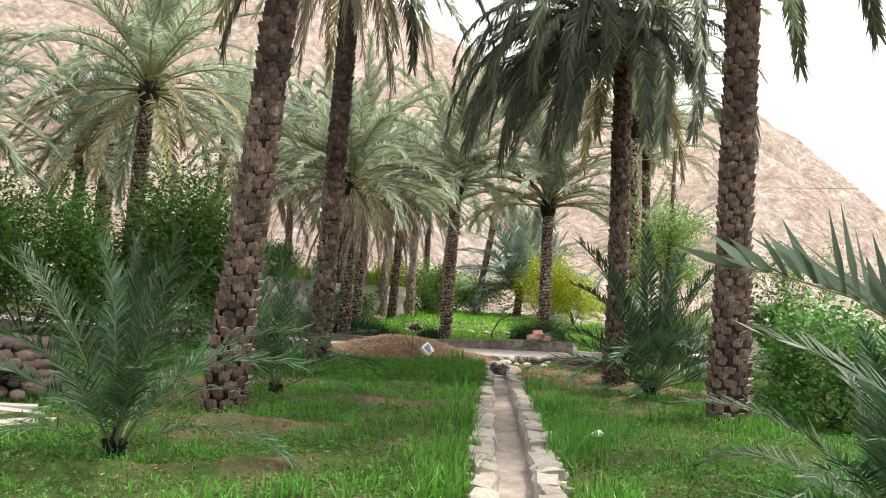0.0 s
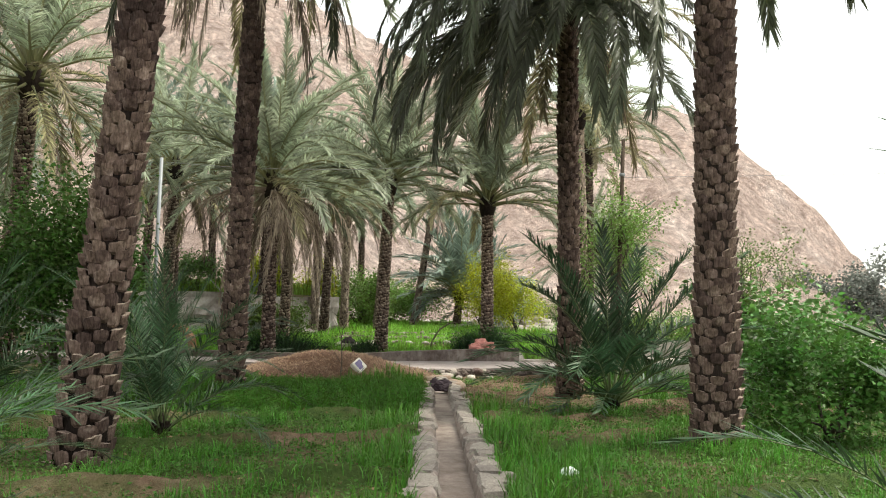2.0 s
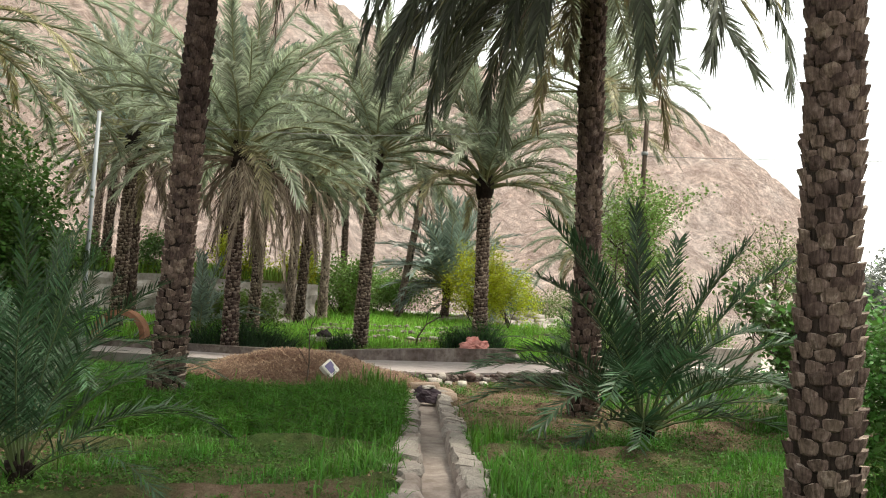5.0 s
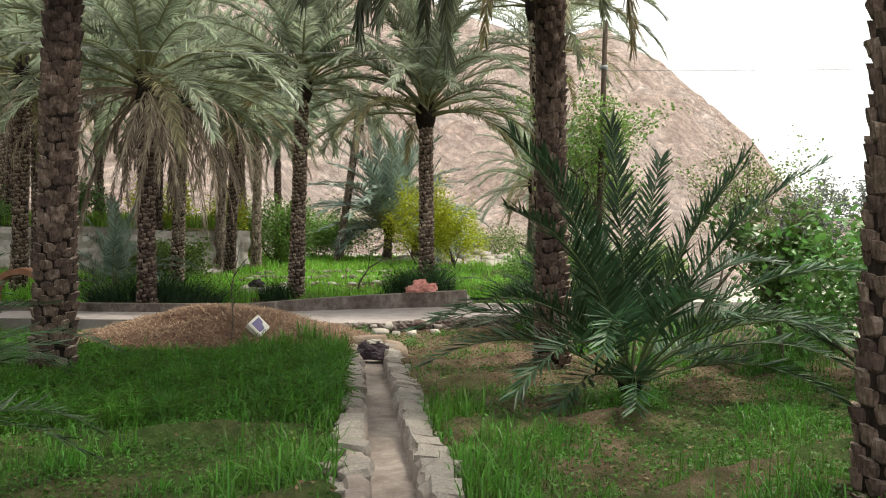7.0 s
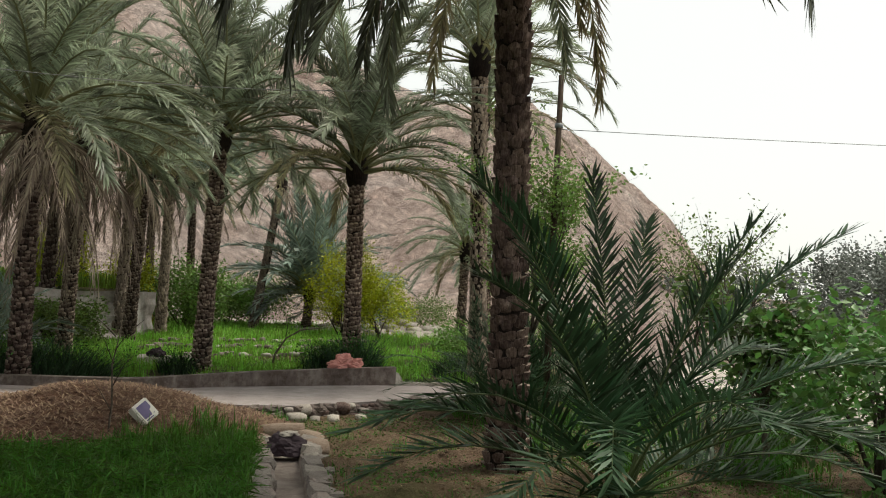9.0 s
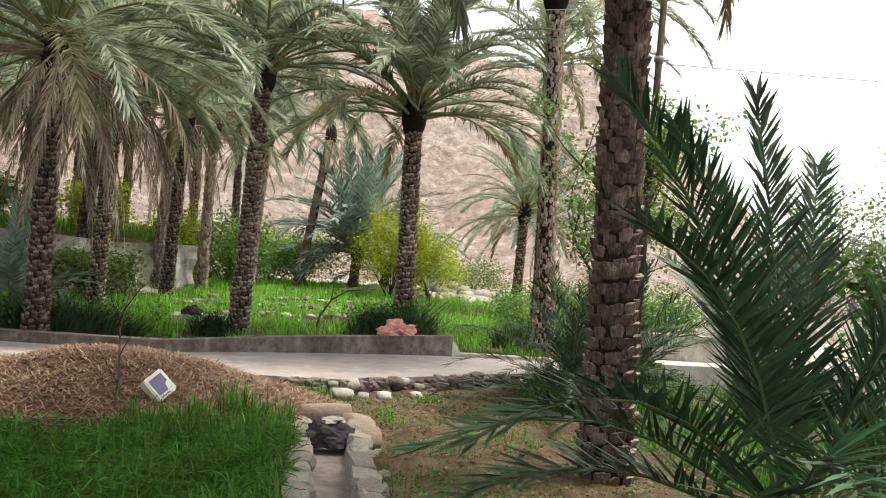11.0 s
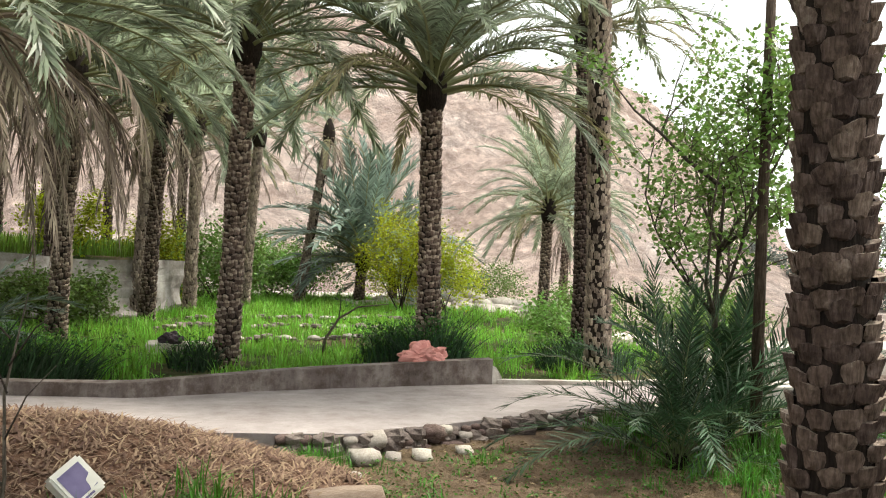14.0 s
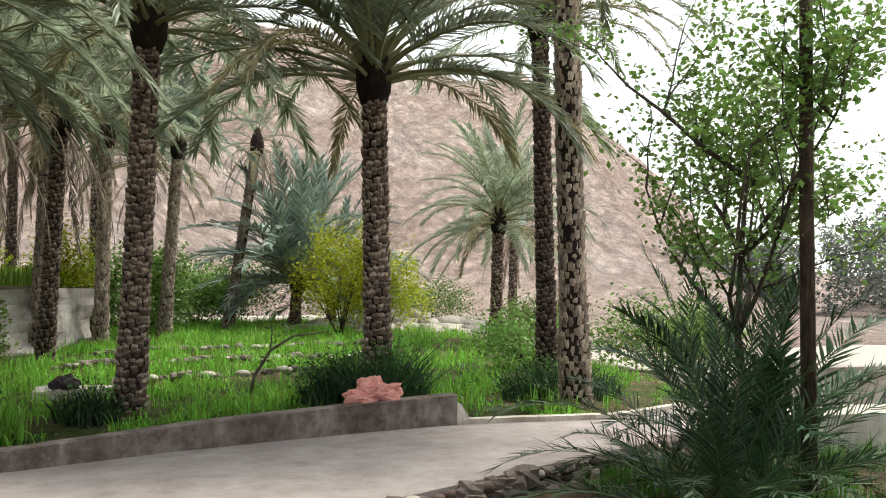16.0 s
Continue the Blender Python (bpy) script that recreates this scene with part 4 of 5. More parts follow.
bush("dark_bush", -8.6, 17.0, 1.9, 1.4, 2.9, 24000, 0.10, M_CITRUS, 2, "dense green leafy bush under the palms", 60)
bush("dark_bush", -11.2, 19.0, 1.8, 1.4, 3.0, 16000, 0.11, M_FIG, 3, "broad green bush under the palms", 50)
bush("lime_bush", 5.0, 38.6, 1.3, 1.0, 3.0, 9000, 0.10, M_LIME, 4, "bright yellow-green bush in the sunlit field", 46, spread=0.13, bottom=0.3)
bush("lime_bush", 6.6, 39.2, 1.2, 1.0, 2.3, 6000, 0.10, M_LIME, 34, "bright yellow-green bush in the sunlit field", 34, spread=0.13)
bush("broad_leaf_bush", 7.1, 14.9, 1.2, 1.2, 1.65, 3600, 0.13, M_FIG, 5, "loose green broad-leaved bush", 40)
bush("broad_leaf_bush", 5.4, 11.0, 0.8, 0.8, 1.2, 9000, 0.08, M_CITRUS, 6, "dark green bush behind a palm trunk", 36)
bush("broad_leaf_bush", 8.4, 17.5, 1.2, 1.2, 1.6, 3600, 0.11, M_FIG, 7, "loose green broad-leaved bush", 36)
def weed_clump(x, y, rx, ry, h, count, seed, label, leaves=1200):
    """Upright spiky weeds with a few small leaves."""
    rng = np.random.default_rng(seed)
    root = thing("weed_clump", label, "bush", pose(x, y, gz(x, y)))
    st = Shape()
    for i in range(count):
        a, q = rng.uniform(0, 2 * math.pi), math.sqrt(rng.random())
        bx, by = rx * q * math.cos(a), ry * q * math.sin(a)
        hh = h * rng.uniform(0.4, 1.1) * (1.1 - 0.5 * q)
        lx, ly = rng.normal(0, 0.35) * hh + bx * 0.25, rng.normal(0, 0.35) * hh
        w = rng.uniform(0.005, 0.012)
        an = rng.uniform(0, math.pi)
        wx, wy = w * math.cos(an), w * math.sin(an)
        st.add([(bx - wx, by - wy, -0.02), (bx + wx, by + wy, -0.02), (bx + lx * 0.35 + wx, by + ly * 0.35 + wy, hh * 0.6), (bx + lx * 0.35 - wx, by + ly * 0.35 - wy, hh * 0.6), (bx + lx, by + ly, hh)],
               [(0, 1, 2, 3), (3, 2, 4)])
    tagged(part("blade", st.mesh("blade", M_YOUNG, False), root), kind="stuff")
    cen = [(rx * 0.8 * rng.normal(0, 0.6), ry * 0.8 * rng.normal(0, 0.6), h * rng.uniform(0.15, 0.8)) for k in range(30)]
    tagged(part("foliage", leaf_cloud("foliage", cen, np.array([0.09, 0.09, 0.1]), leaves, 0.055, M_CITRUS, seed), root), kind="stuff")


weed_clump(3.4, 25.25, 0.5, 0.35, 1.15, 1000, 8, "dark tangled weeds round a palm base")
weed_clump(2.75, 25.7, 0.4, 0.35, 0.85, 350, 14, "green leafy weed beside the low wall", 2600)
weed_clump(-2.6, 23.9, 1.3, 0.4, 0.95, 2200, 9, "dark tangled weeds round a palm base", 2000)
weed_clump(-0.2, 25.5, 0.35, 0.3, 0.6, 350, 10, "small dark weeds at a palm base", 500)
weed_clump(6.3, 26.2, 0.9, 0.6, 0.7, 900, 15, "grey-green weeds beyond the kerb", 1500)
bush("back_shrub", -0.8, 40, 1.6, 1.0, 2.2, 9000, 0.13, M_TREE, 11, "olive green shrub at the back of the field", 40)
bush("back_shrub", 1.0, 45, 2.0, 1.0, 1.8, 9000, 0.13, M_TREE, 12, "olive green shrub at the back of the field", 40)
bush("back_shrub", 7.4, 30.0, 1.3, 0.8, 1.1, 3000, 0.10, M_TREE, 13, "low olive green weeds beyond the path", 40)
for i, (x, y, w, h) in enumerate([(-3.6, 31.5, 1.2, 1.1), (2.2, 47, 2.2, 2.4), (-1.5, 43, 1.8, 2.0), (9.5, 47, 2.5, 1.6), (7.0, 49, 2.2, 2.2), (12, 40, 1.6, 1.6), (10.5, 30, 1.6, 1.3)]):
    bush("back_shrub", x, y, w, 0.9, h, 6500, 0.11, M_TREE, 60 + i, "sparse olive scrub at the edge of the grove", 46)
for i, (x, y, w, h, z) in enumerate([(-4.6, 36.3, 1.0, 1.7, 1.2), (-7.4, 36.0, 1.1, 1.5, 1.2), (-2.6, 38.6, 0.9, 2.6, None), (-10.5, 35.5, 1.2, 1.4, 1.2)]):
    bush("yellow_green_bush", x, y, w, 0.8, h, 5000, 0.11, M_LIME if i % 2 == 0 else M_FIG, 90 + i, "loose yellow-green bush among the palms", 34, z=z, spread=0.14)
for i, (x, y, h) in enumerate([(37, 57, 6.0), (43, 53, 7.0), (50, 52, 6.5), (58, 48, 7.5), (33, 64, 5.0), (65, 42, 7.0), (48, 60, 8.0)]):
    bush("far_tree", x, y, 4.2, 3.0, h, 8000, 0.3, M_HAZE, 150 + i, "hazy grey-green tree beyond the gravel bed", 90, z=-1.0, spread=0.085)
tree("slender_tree", 6.0, 21.2, 6.4, 1.0, 9500, 0.075, M_TREE, 21, "slender open tree with thin branches and small leaves")
tree("slender_tree", 8.2, 21.5, 4.6, 0.7, 3000, 0.07, M_TREE, 22, "slender open tree with thin branches and small leaves")
tree("slender_tree", 6.85, 16.4, 2.5, 0.8, 1500, 0.13, M_FIG, 23, "small open tree with thin upright branches", 6)


# ---- grass ----
def blades(name, label, pts, h, width, mat, seed, lean=0.45, zf=None):
    """Pts (n,2) on the ground; h heights."""
    rng = np.random.default_rng(seed)
    n = len(pts)
    zg = ground_z(pts[:, 0], pts[:, 1]) if zf is None else np.array([zf(a, b) for a, b in pts])
    B = np.concatenate([pts, zg[:, None] - 0.01], 1)
    a = rng.uniform(0, 2 * np.pi, n)
    bend = np.abs(rng.normal(0, lean, n))
    D = np.stack([np.cos(a), np.sin(a), np.zeros(n)], 1)
    W = np.stack([-np.sin(a), np.cos(a), np.zeros(n)], 1) * (width * rng.uniform(0.6, 1.3, n))[:, None]
    H = h[:, None]
    up = np.array([0, 0, 1.0])
    V = np.empty((n, 7, 3))
    a1, a2, a3 = bend * 0.35, np.clip(bend * 1.0, 0, 2.0), np.clip(bend * 1.7, 0, 2.5)
    M = B + (up * np.cos(a1)[:, None] + D * np.sin(a1)[:, None]) * H * 0.42
    K = M + (up * np.cos(a2)[:, None] + D * np.sin(a2)[:, None]) * H * 0.34
    V[:, 0], V[:, 1] = B - W * 0.4, B + W * 0.4
    V[:, 2], V[:, 3] = M + W * 0.5, M - W * 0.5
    V[:, 4], V[:, 5] = K + W * 0.36, K - W * 0.36
    V[:, 6] = K + (up * np.cos(a3)[:, None] + D * np.sin(a3)[:, None]) * H * 0.32
    i = np.arange(n)[:, None] * 7
    me = quads_mesh(name, V.reshape(-1, 3), [np.concatenate([i, i + 1, i + 2, i + 3], 1), np.concatenate([i + 3, i + 2, i + 4, i + 5], 1), np.concatenate([i + 5, i + 4, i + 6], 1)], mat)
    return tagged(new(name, me), label, "grass", kind="stuff")


def patch(x, y, f, seed):
    """Soft uneven cover between 0 and 1."""
    return 0.5 + 0.25 * (np.sin(f * x * 1.3 + seed) * np.sin(f * y * 1.1 + 2 * seed) + np.sin(f * 2.3 * x - f * 1.7 * y + seed) * 0.8 + np.sin(f * 4.1 * y + f * 3.3 * x) * 0.4)


def scatter(n, x0, x1, y0, y1, seed):
    rng = np.random.default_rng(seed)
    return np.stack([rng.uniform(x0, x1, n), rng.uniform(y0, y1, n)], 1), rng


def clear(p):
    x, y = p[:, 0], p[:, 1]
    ok = (np.abs(x - channel_x(y)) > 0.33) | (y > 18.6)
    ok &= ~((y > edge_y(x) - 0.1) & (y < wall_y(x) + 0.2))
    ok &= ~(((x + 0.8) / 2.3) ** 2 + ((y - 18.9) / 1.6) ** 2 < 1)
    return ok


def ridge_d(p, segs):
    return np.min([along(p[:, 0], p[:, 1], s) for s in segs], axis=0)


def tufts(p, rng, per, radius):
    """Each point becomes a tuft of blades; returns blade places and the tuft of each."""
    idx = np.repeat(np.arange(len(p)), per)
    return p[idx] + rng.normal(0, 1, (len(idx), 2)) * radius, idx


# beds beside the channel
p, rng = scatter(34000, -6.5, 7.5, 3.5, 20.5, 1)
x, y = p[:, 0], p[:, 1]
cover = patch(x, y, 1.6, 1.0)
left = x < channel_x(y)
lush = np.where(left, smooth(12.8, 13.6, y) * 0.2, 0) + np.where(~left, 0.2 * (1 - smooth(9.5, 12.5, y)), 0)
dens = np.clip(0.1 + 0.22 * (1 - smooth(11.0, 14.0, y)) + 0.5 * smooth(0.4, 0.75, cover) + lush, 0, 1) * np.where((~left) & (y > 14.6), 0.25, 1)
dens *= 1 - 0.97 * np.exp(-(ridge_d(p, RIDGES) / 0.27) ** 2)
keep = clear(p) & (rng.random(len(p)) < dens)
hh = (0.04 + 0.12 * smooth(0.3, 0.8, cover) * rng.uniform(0.3, 1.4, len(p)) + 0.22 * lush * rng.uniform(0.2, 1.3, len(p)))[keep]
q, idx = tufts(p[keep], rng, 8, 0.045)
blades("bed_grass", "patchy green grass growing in the garden beds", q, hh[idx] * rng.uniform(0.6, 1.4, len(q)), 0.008, M_GRASS, 2, 1.2)
# small round-leaved weeds between the grass
wp, rng = scatter(260000, -6.5, 7.0, 4.0, 20.5, 11)
x, y = wp[:, 0], wp[:, 1]
cov = smooth(0.45, 0.7, patch(x, y, 1.9, 5.0)) * np.where((x > channel_x(y)) & (y > 14.6), 0.35, 1)
keep = clear(wp) & (rng.random(len(wp)) < np.clip(cov * 0.7 + 0.22 + 0.25 * (1 - smooth(11.0, 14.0, y)), 0, 1) * (1 - 0.9 * np.exp(-(ridge_d(wp, RIDGES) / 0.2) ** 2)))
wp = wp[keep]
wc = np.concatenate([wp, (ground_z(wp[:, 0], wp[:, 1]) + rng.uniform(0.01, 0.07, len(wp)))[:, None]], 1)
tagged(new("ground_weeds", leaf_cloud("ground_weeds", wc, np.array([0.01, 0.01, 0.008]), len(wc), 0.034, M_WEED, 12, 0.25)), "low round-leaved green weeds covering the soil", "weeds", kind="stuff")
# fallen dry scraps on the bare soil
lp, rng = scatter(30000, -6.5, 7.0, 4.0, 21.0, 13)
keep = clear(lp) & (rng.random(len(lp)) < np.where((lp[:, 0] > channel_x(lp[:, 1])) & (lp[:, 1] > 13.5), 0.9, 0.3))
lp = lp[keep]
lc = np.concatenate([lp, (ground_z(lp[:, 0], lp[:, 1]) + rng.uniform(0.004, 0.02, len(lp)))[:, None]], 1)
tagged(new("leaf_litter", leaf_cloud("leaf_litter", lc, np.array([0.005, 0.005, 0.003]), len(lc), 0.045, M_STRAW, 14, 0.15)), "dry straw scraps scattered over the soil", "litter", kind="stuff")
# clods of earth
cp, rng = scatter(2600, 0.5, 6.5, 12.0, 21.0, 15)
cp = cp[clear(cp) & (cp[:, 0] > channel_x(cp[:, 1]) + 0.4)]
clod = Shape()
for x, y in cp:
    r = 0.012 + 0.035 * rng.random() ** 3
    z = gz(x, y)
    ring = [(x + r * math.cos(w + r * 90) * rng.uniform(0.7, 1.2), y + r * math.sin(w + r * 90) * rng.uniform(0.7, 1.2), z + 0.002) for w in (0, 1.26, 2.5, 3.77, 5.0)]
    clod.add(ring + [(x + r * 0.2, y, z + r * rng.uniform(0.5, 0.9))], [(0, 1, 5), (1, 2, 5), (2, 3, 5), (3, 4, 5), (4, 0, 5)])
tagged(new("earth_clods", clod.mesh("earth_clods", M_SOIL, False)), "small clods of brown earth", "soil", kind="stuff")
# lush long grass in front of the heap
gp, rng = scatter(12000, -5.5, 1.2, 13.0, 18.2, 17)
gp = gp[clear(gp) & (gp[:, 0] < channel_x(gp[:, 1]) - 0.3) & (ridge_d(gp, RIDGES) > 0.16) & (rng.random(len(gp)) < 0.35 + 0.65 * smooth(0.35, 0.6, patch(gp[:, 0], gp[:, 1], 2.4, 3.0)))]
q, idx = tufts(gp, rng, 8, 0.03)
th = 0.13 + 0.17 * rng.random(len(gp)) ** 1.6
blades("lush_grass", "long arching green grass in front of the mulch heap", q, th[idx] * rng.uniform(0.6, 1.2, len(q)), 0.0105, M_GRASS, 18, 1.5)
bp = gp[rng.integers(0, len(gp), 34000)] + rng.normal(0, 0.05, (34000, 2))
bc = np.concatenate([bp, (ground_z(bp[:, 0], bp[:, 1]) + rng.uniform(0.05, 0.2, len(bp)))[:, None]], 1)
tagged(new("fallen_grass", leaf_cloud("fallen_grass", bc, np.array([0.02, 0.02, 0.01]), len(bc), 0.16, M_GRASS, 19, 0.5, 0.035)), "tangled bent green grass blades", "grass", kind="stuff")
# taller tufts along the channel
p, rng = scatter(90000, -1.2, 3.2, 3.0, 18.5, 3)
d = np.abs(p[:, 0] - channel_x(p[:, 1]))
keep = clear(p) & (rng.random(len(p)) < np.exp(-((d - 0.55) / 0.28) ** 2) * smooth(0.35, 0.7, patch(p[:, 0], p[:, 1], 2.2, 4.0))) & ~((p[:, 0] > channel_x(p[:, 1])) & (p[:, 1] > 14))
blades("edge_grass", "long green grass tufts along the channel", p[keep], 0.12 + 0.24 * rng.random(keep.sum()) ** 1.5, 0.011, M_GRASS, 4, 1.15)
p, rng = scatter(5200, 4.4, 10.5, 15.5, 24.5, 51)
x, y = p[:, 0], p[:, 1]
keep = (y < edge_y(x) - 0.25) & (rng.random(len(p)) < 0.15 + 0.85 * smooth(0.45, 0.7, patch(x, y, 1.4, 6.0)))
q, idx = tufts(p[keep], rng, 9, 0.05)
th = 0.1 + 0.22 * rng.random(keep.sum())
blades("side_grass", "uneven green grass beside the young palms", q, th[idx] * rng.uniform(0.6, 1.2, len(q)), 0.011, M_GRASS, 52, 1.1)
# bright field beyond the path
p, rng = scatter(26000, -9, 9, 24.6, 47, 5)
x, y = p[:, 0], p[:, 1]
cover = patch(x, y, 1.1, 2.0)
dens = np.clip(0.12 + 1.0 * smooth(0.4, 0.65, cover), 0, 1) * (1 - 0.95 * np.exp(-(ridge_d(p, FIELD_RIDGES) / 0.3) ** 2)) * (1 - 0.6 * smooth(5.0, 6.5, x))
dens *= ~((x < -2.2) & (y > 33.0))
keep = clear(p) & (rng.random(len(p)) < dens)
hh = (0.10 + 0.3 * rng.random(len(p)) ** 1.6)[keep]
q, idx = tufts(p[keep], rng, 8, 0.06)
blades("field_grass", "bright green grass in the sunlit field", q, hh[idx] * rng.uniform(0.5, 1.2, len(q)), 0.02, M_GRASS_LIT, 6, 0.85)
p, rng = scatter(12000, -20, -2.4, 35.0, 46, 7)
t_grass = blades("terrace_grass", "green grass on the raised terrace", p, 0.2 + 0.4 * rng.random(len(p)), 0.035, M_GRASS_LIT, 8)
t_grass.location.z = 1.5

# ---- mulch heap ----
def heap_z(x, y):
    u = ((x + 0.75) / 2.4) ** 2 + ((y - 18.95) / 1.75) ** 2
    v = ((x + 0.7) / 2.1) ** 2 + ((y - 19.1) / 1.4) ** 2
    return gz(x, y) + max(-0.1, 0.34 * (1 - u)) + 0.24 * math.exp(-1.6 * v) + 0.05 * noise.noise(Vector((x * 2.2, y * 2.2, 0))) + 0.025 * noise.noise(Vector((x * 7, y * 7, 0)))


hp = Shape()
HX, HY = np.linspace(-3.3, 1.8, 60), np.linspace(17.0, 20.8, 46)
for yy in HY:
    for xx in HX:
        hp.v.append((xx, yy, heap_z(xx, yy)))
for j in range(len(HY) - 1):
    for i in range(len(HX) - 1):
        a = j * len(HX) + i
        hp.f.append((a, a + 1, a + len(HX) + 1, a + len(HX)))
k = Mat("mulch", 0.95, 0.1)
mulch_c = k.ramp(k.noise(16, 8, 0.75), (0.3, (0.045, 0.024, 0.017)), (0.5, (0.12, 0.068, 0.045)), (0.72, (0.23, 0.145, 0.10)))
M_MULCH = k.color(mulch_c).bump(k.noise(40, 4), 0.8, 0.03).m
M_CHIP = leaf_mat("mulch_strip", (0.05, 0.028, 0.021), (0.25, 0.16, 0.12), 0.9, 0.1, 0.05, 6.0)
heap = thing("mulch_heap", "heap of dry brown chopped palm leaf beside the path", "heap", Matrix())
part("mound", hp.mesh("mound", M_MULCH), heap)
rng = random.Random(9)
ch = Shape()
for i in range(16000):
    a, q = rng.uniform(0, 2 * math.pi), math.sqrt(rng.random()) * 1.02
    x, y = -0.75 + 2.4 * q * math.cos(a), 18.95 + 1.75 * q * math.sin(a)
    z = heap_z(x, y) + 0.012
    w = rng.uniform(0, math.pi)
    ln, wd = rng.uniform(0.05, 0.24) * rng.uniform(0.4, 1), rng.uniform(0.003, 0.009)
    dx, dy, dz = math.cos(w) * ln, math.sin(w) * ln, rng.uniform(-0.03, 0.05)
    px, py = -math.sin(w) * wd, math.cos(w) * wd
    ch.add([(x - px, y - py, z), (x + px, y + py, z), (x + dx / 2 + px, y + dy / 2 + py, z + dz * 0.5 + 0.012), (x + dx / 2 - px, y + dy / 2 - py, z + dz * 0.5 + 0.012), (x + dx, y + dy, z + dz)],
           [(0, 1, 2, 3), (3, 2, 4)])
tagged(part("mulch", ch.mesh("mulch", M_CHIP, False), heap), kind="stuff")

hgp, hrng = scatter(420, -0.5, 1.05, 16.9, 18.1, 41)
hgp = hgp[(hgp[:, 0] < channel_x(hgp[:, 1]) - 0.3) & (hrng.random(len(hgp)) < (1 - smooth(17.0, 18.0, hgp[:, 1] - 0.5 * hgp[:, 0])))]
q, idx = tufts(hgp, hrng, 12, 0.04)
th = 0.14 + 0.18 * hrng.random(len(hgp))
blades("heap_grass", "long green grass growing over the heap's edge", q, th[idx] * hrng.uniform(0.6, 1.2, len(q)), 0.011, M_GRASS, 42, 1.0, lambda a, b: max(heap_z(a, b), gz(a, b)))
# white carton lying on the heap
crate = thing("carton", "dirty white carton with a violet printed face lying tilted", "box", pose(-0.2, 17.95, heap_z(-0.2, 17.95) + 0.12, -30, -34, 42))
bmx = bmesh.new()
bmesh.ops.create_cube(bmx, size=1.0, matrix=Matrix.Diagonal((0.21, 0.15, 0.25, 1)))
bmesh.ops.bevel(bmx, geom=bmx.edges[:], offset=0.015, segments=2, affect="EDGES")
mb = bpy.data.meshes.new("body")
bmx.to_mesh(mb)
bmx.free()
mb.materials.append(M_WHITE_PLASTIC)
carton_body = part("body", mb, crate)
part("print", Shape().box((-0.072, -0.0785, -0.08), (0.072, -0.0752, 0.09)).mesh("print", M_VIOLET, False), carton_body, None, "violet printed panel")
part("torn_patch", Shape().add([(0.02, -0.081, -0.085), (0.078, -0.081, -0.07), (0.07, -0.081, 0.0), (0.035, -0.081, -0.02), (0.03, -0.079, -0.06)], [(0, 1, 2, 3, 4)]).mesh("torn_patch", M_WHITE_PLASTIC, False), carton_body, None, "torn white patch")
part("print_stripe", Shape().box((-0.07, -0.0785, -0.107), (0.03, -0.0752, -0.094)).mesh("print_stripe", M_VIOLET, False), carton_body)


def crumple(name, sx, sy, sz, mat, seed, amp=0.3):
    bm = bmesh.new()
    bmesh.ops.create_icosphere(bm, subdivisions=4, radius=1.0)
    for v in bm.verts:
        n = noise.noise(v.co * 1.7 + Vector((seed, 0, 0))) + 0.5 * abs(noise.noise(v.co * 4 + Vector((0, seed, 0)))) + 0.25 * abs(noise.noise(v.co * 9))
        v.co *= 1 + amp * n
        v.co = Vector((v.co.x * sx, v.co.y * sy, max(v.co.z, -0.55) * sz))
    me = bpy.data.meshes.new(name)
    bm.to_mesh(me)
    bm.free()
    me.materials.append(mat)
    return me


thing("red_cloth", "crumpled coral red cloth lying on the low wall", "cloth", pose(3.05, 24.4, 0.10, 0, 0, 10), me=crumple("red_cloth", 0.25, 0.11, 0.14, M_CLOTH, 4.0, 0.9))
sack = thing("sack_plug", "dark crumpled sacking plugging the channel", "sack", pose(channel_x(17.45), 17.45, -0.27, 0, 0, 8), me=crumple("sack_plug", 0.21, 0.15, 0.14, M_RAG, 5.0, 0.5))

part("paper", crumple("paper", 0.11, 0.07, 0.03, M_BOARD, 6.0, 0.5), sack, pose(0.02, 0.02, 0.15), "pale torn paper on top")

# ---- stones by the path and the rubble edge ----
rng = random.Random(12)
edge = thing("rubble_edge", "low dry rubble edging below the concrete path", "wall", Matrix())
x = 1.0
while x < 6.2:
    yb = float(edge_y(x))
    for lay in range(3):
        s = rng.uniform(0.045, 0.085)
        if rng.random() < 0.12:
            s *= 1.5
        part("stone", rng.choice(ROCKS + ROCKS + BROWN + PALE[:1]), edge, srt(x + rng.uniform(-0.05, 0.05), yb - 0.08 + 0.035 * lay + rng.uniform(-0.03, 0.02), -0.43 + 0.075 * lay + rng.uniform(-0.015, 0.015), s * 1.2, s * 0.9, s * 0.72,
             rng.uniform(-30, 30), rng.uniform(-15, 15), rng.uniform(-12, 12)))
    x += rng.uniform(0.085, 0.14)
# slabs round the channel's end
head = thing("channel_head", "rough brown slabs framing the channel's end", "stones", Matrix(), "channel stones")
for x, y, sx, sy, sz, a in ((1.42, 18.5, 0.27, 0.09, 0.11, 6), (1.13, 18.1, 0.08, 0.24, 0.10, -4), (1.73, 18.15, 0.12, 0.2, 0.11, 12), (1.74, 17.6, 0.14, 0.17, 0.09, -8), (1.06, 17.55, 0.09, 0.2, 0.09, 5)):
    part("slab", rng.choice(SLABS), head, srt(x, y, gz(x, y) + (0.09 if abs(x - 1.42) < 0.2 else 0.06), sx, sy, sz, a, rng.uniform(-5, 5), rng.uniform(-5, 5)))
thing("boulder", "smooth pale boulder at the end of the channel", "stone", srt(1.74, 20.1, -0.33, 0.14, 0.10, 0.075, 20), me=PALE[0])
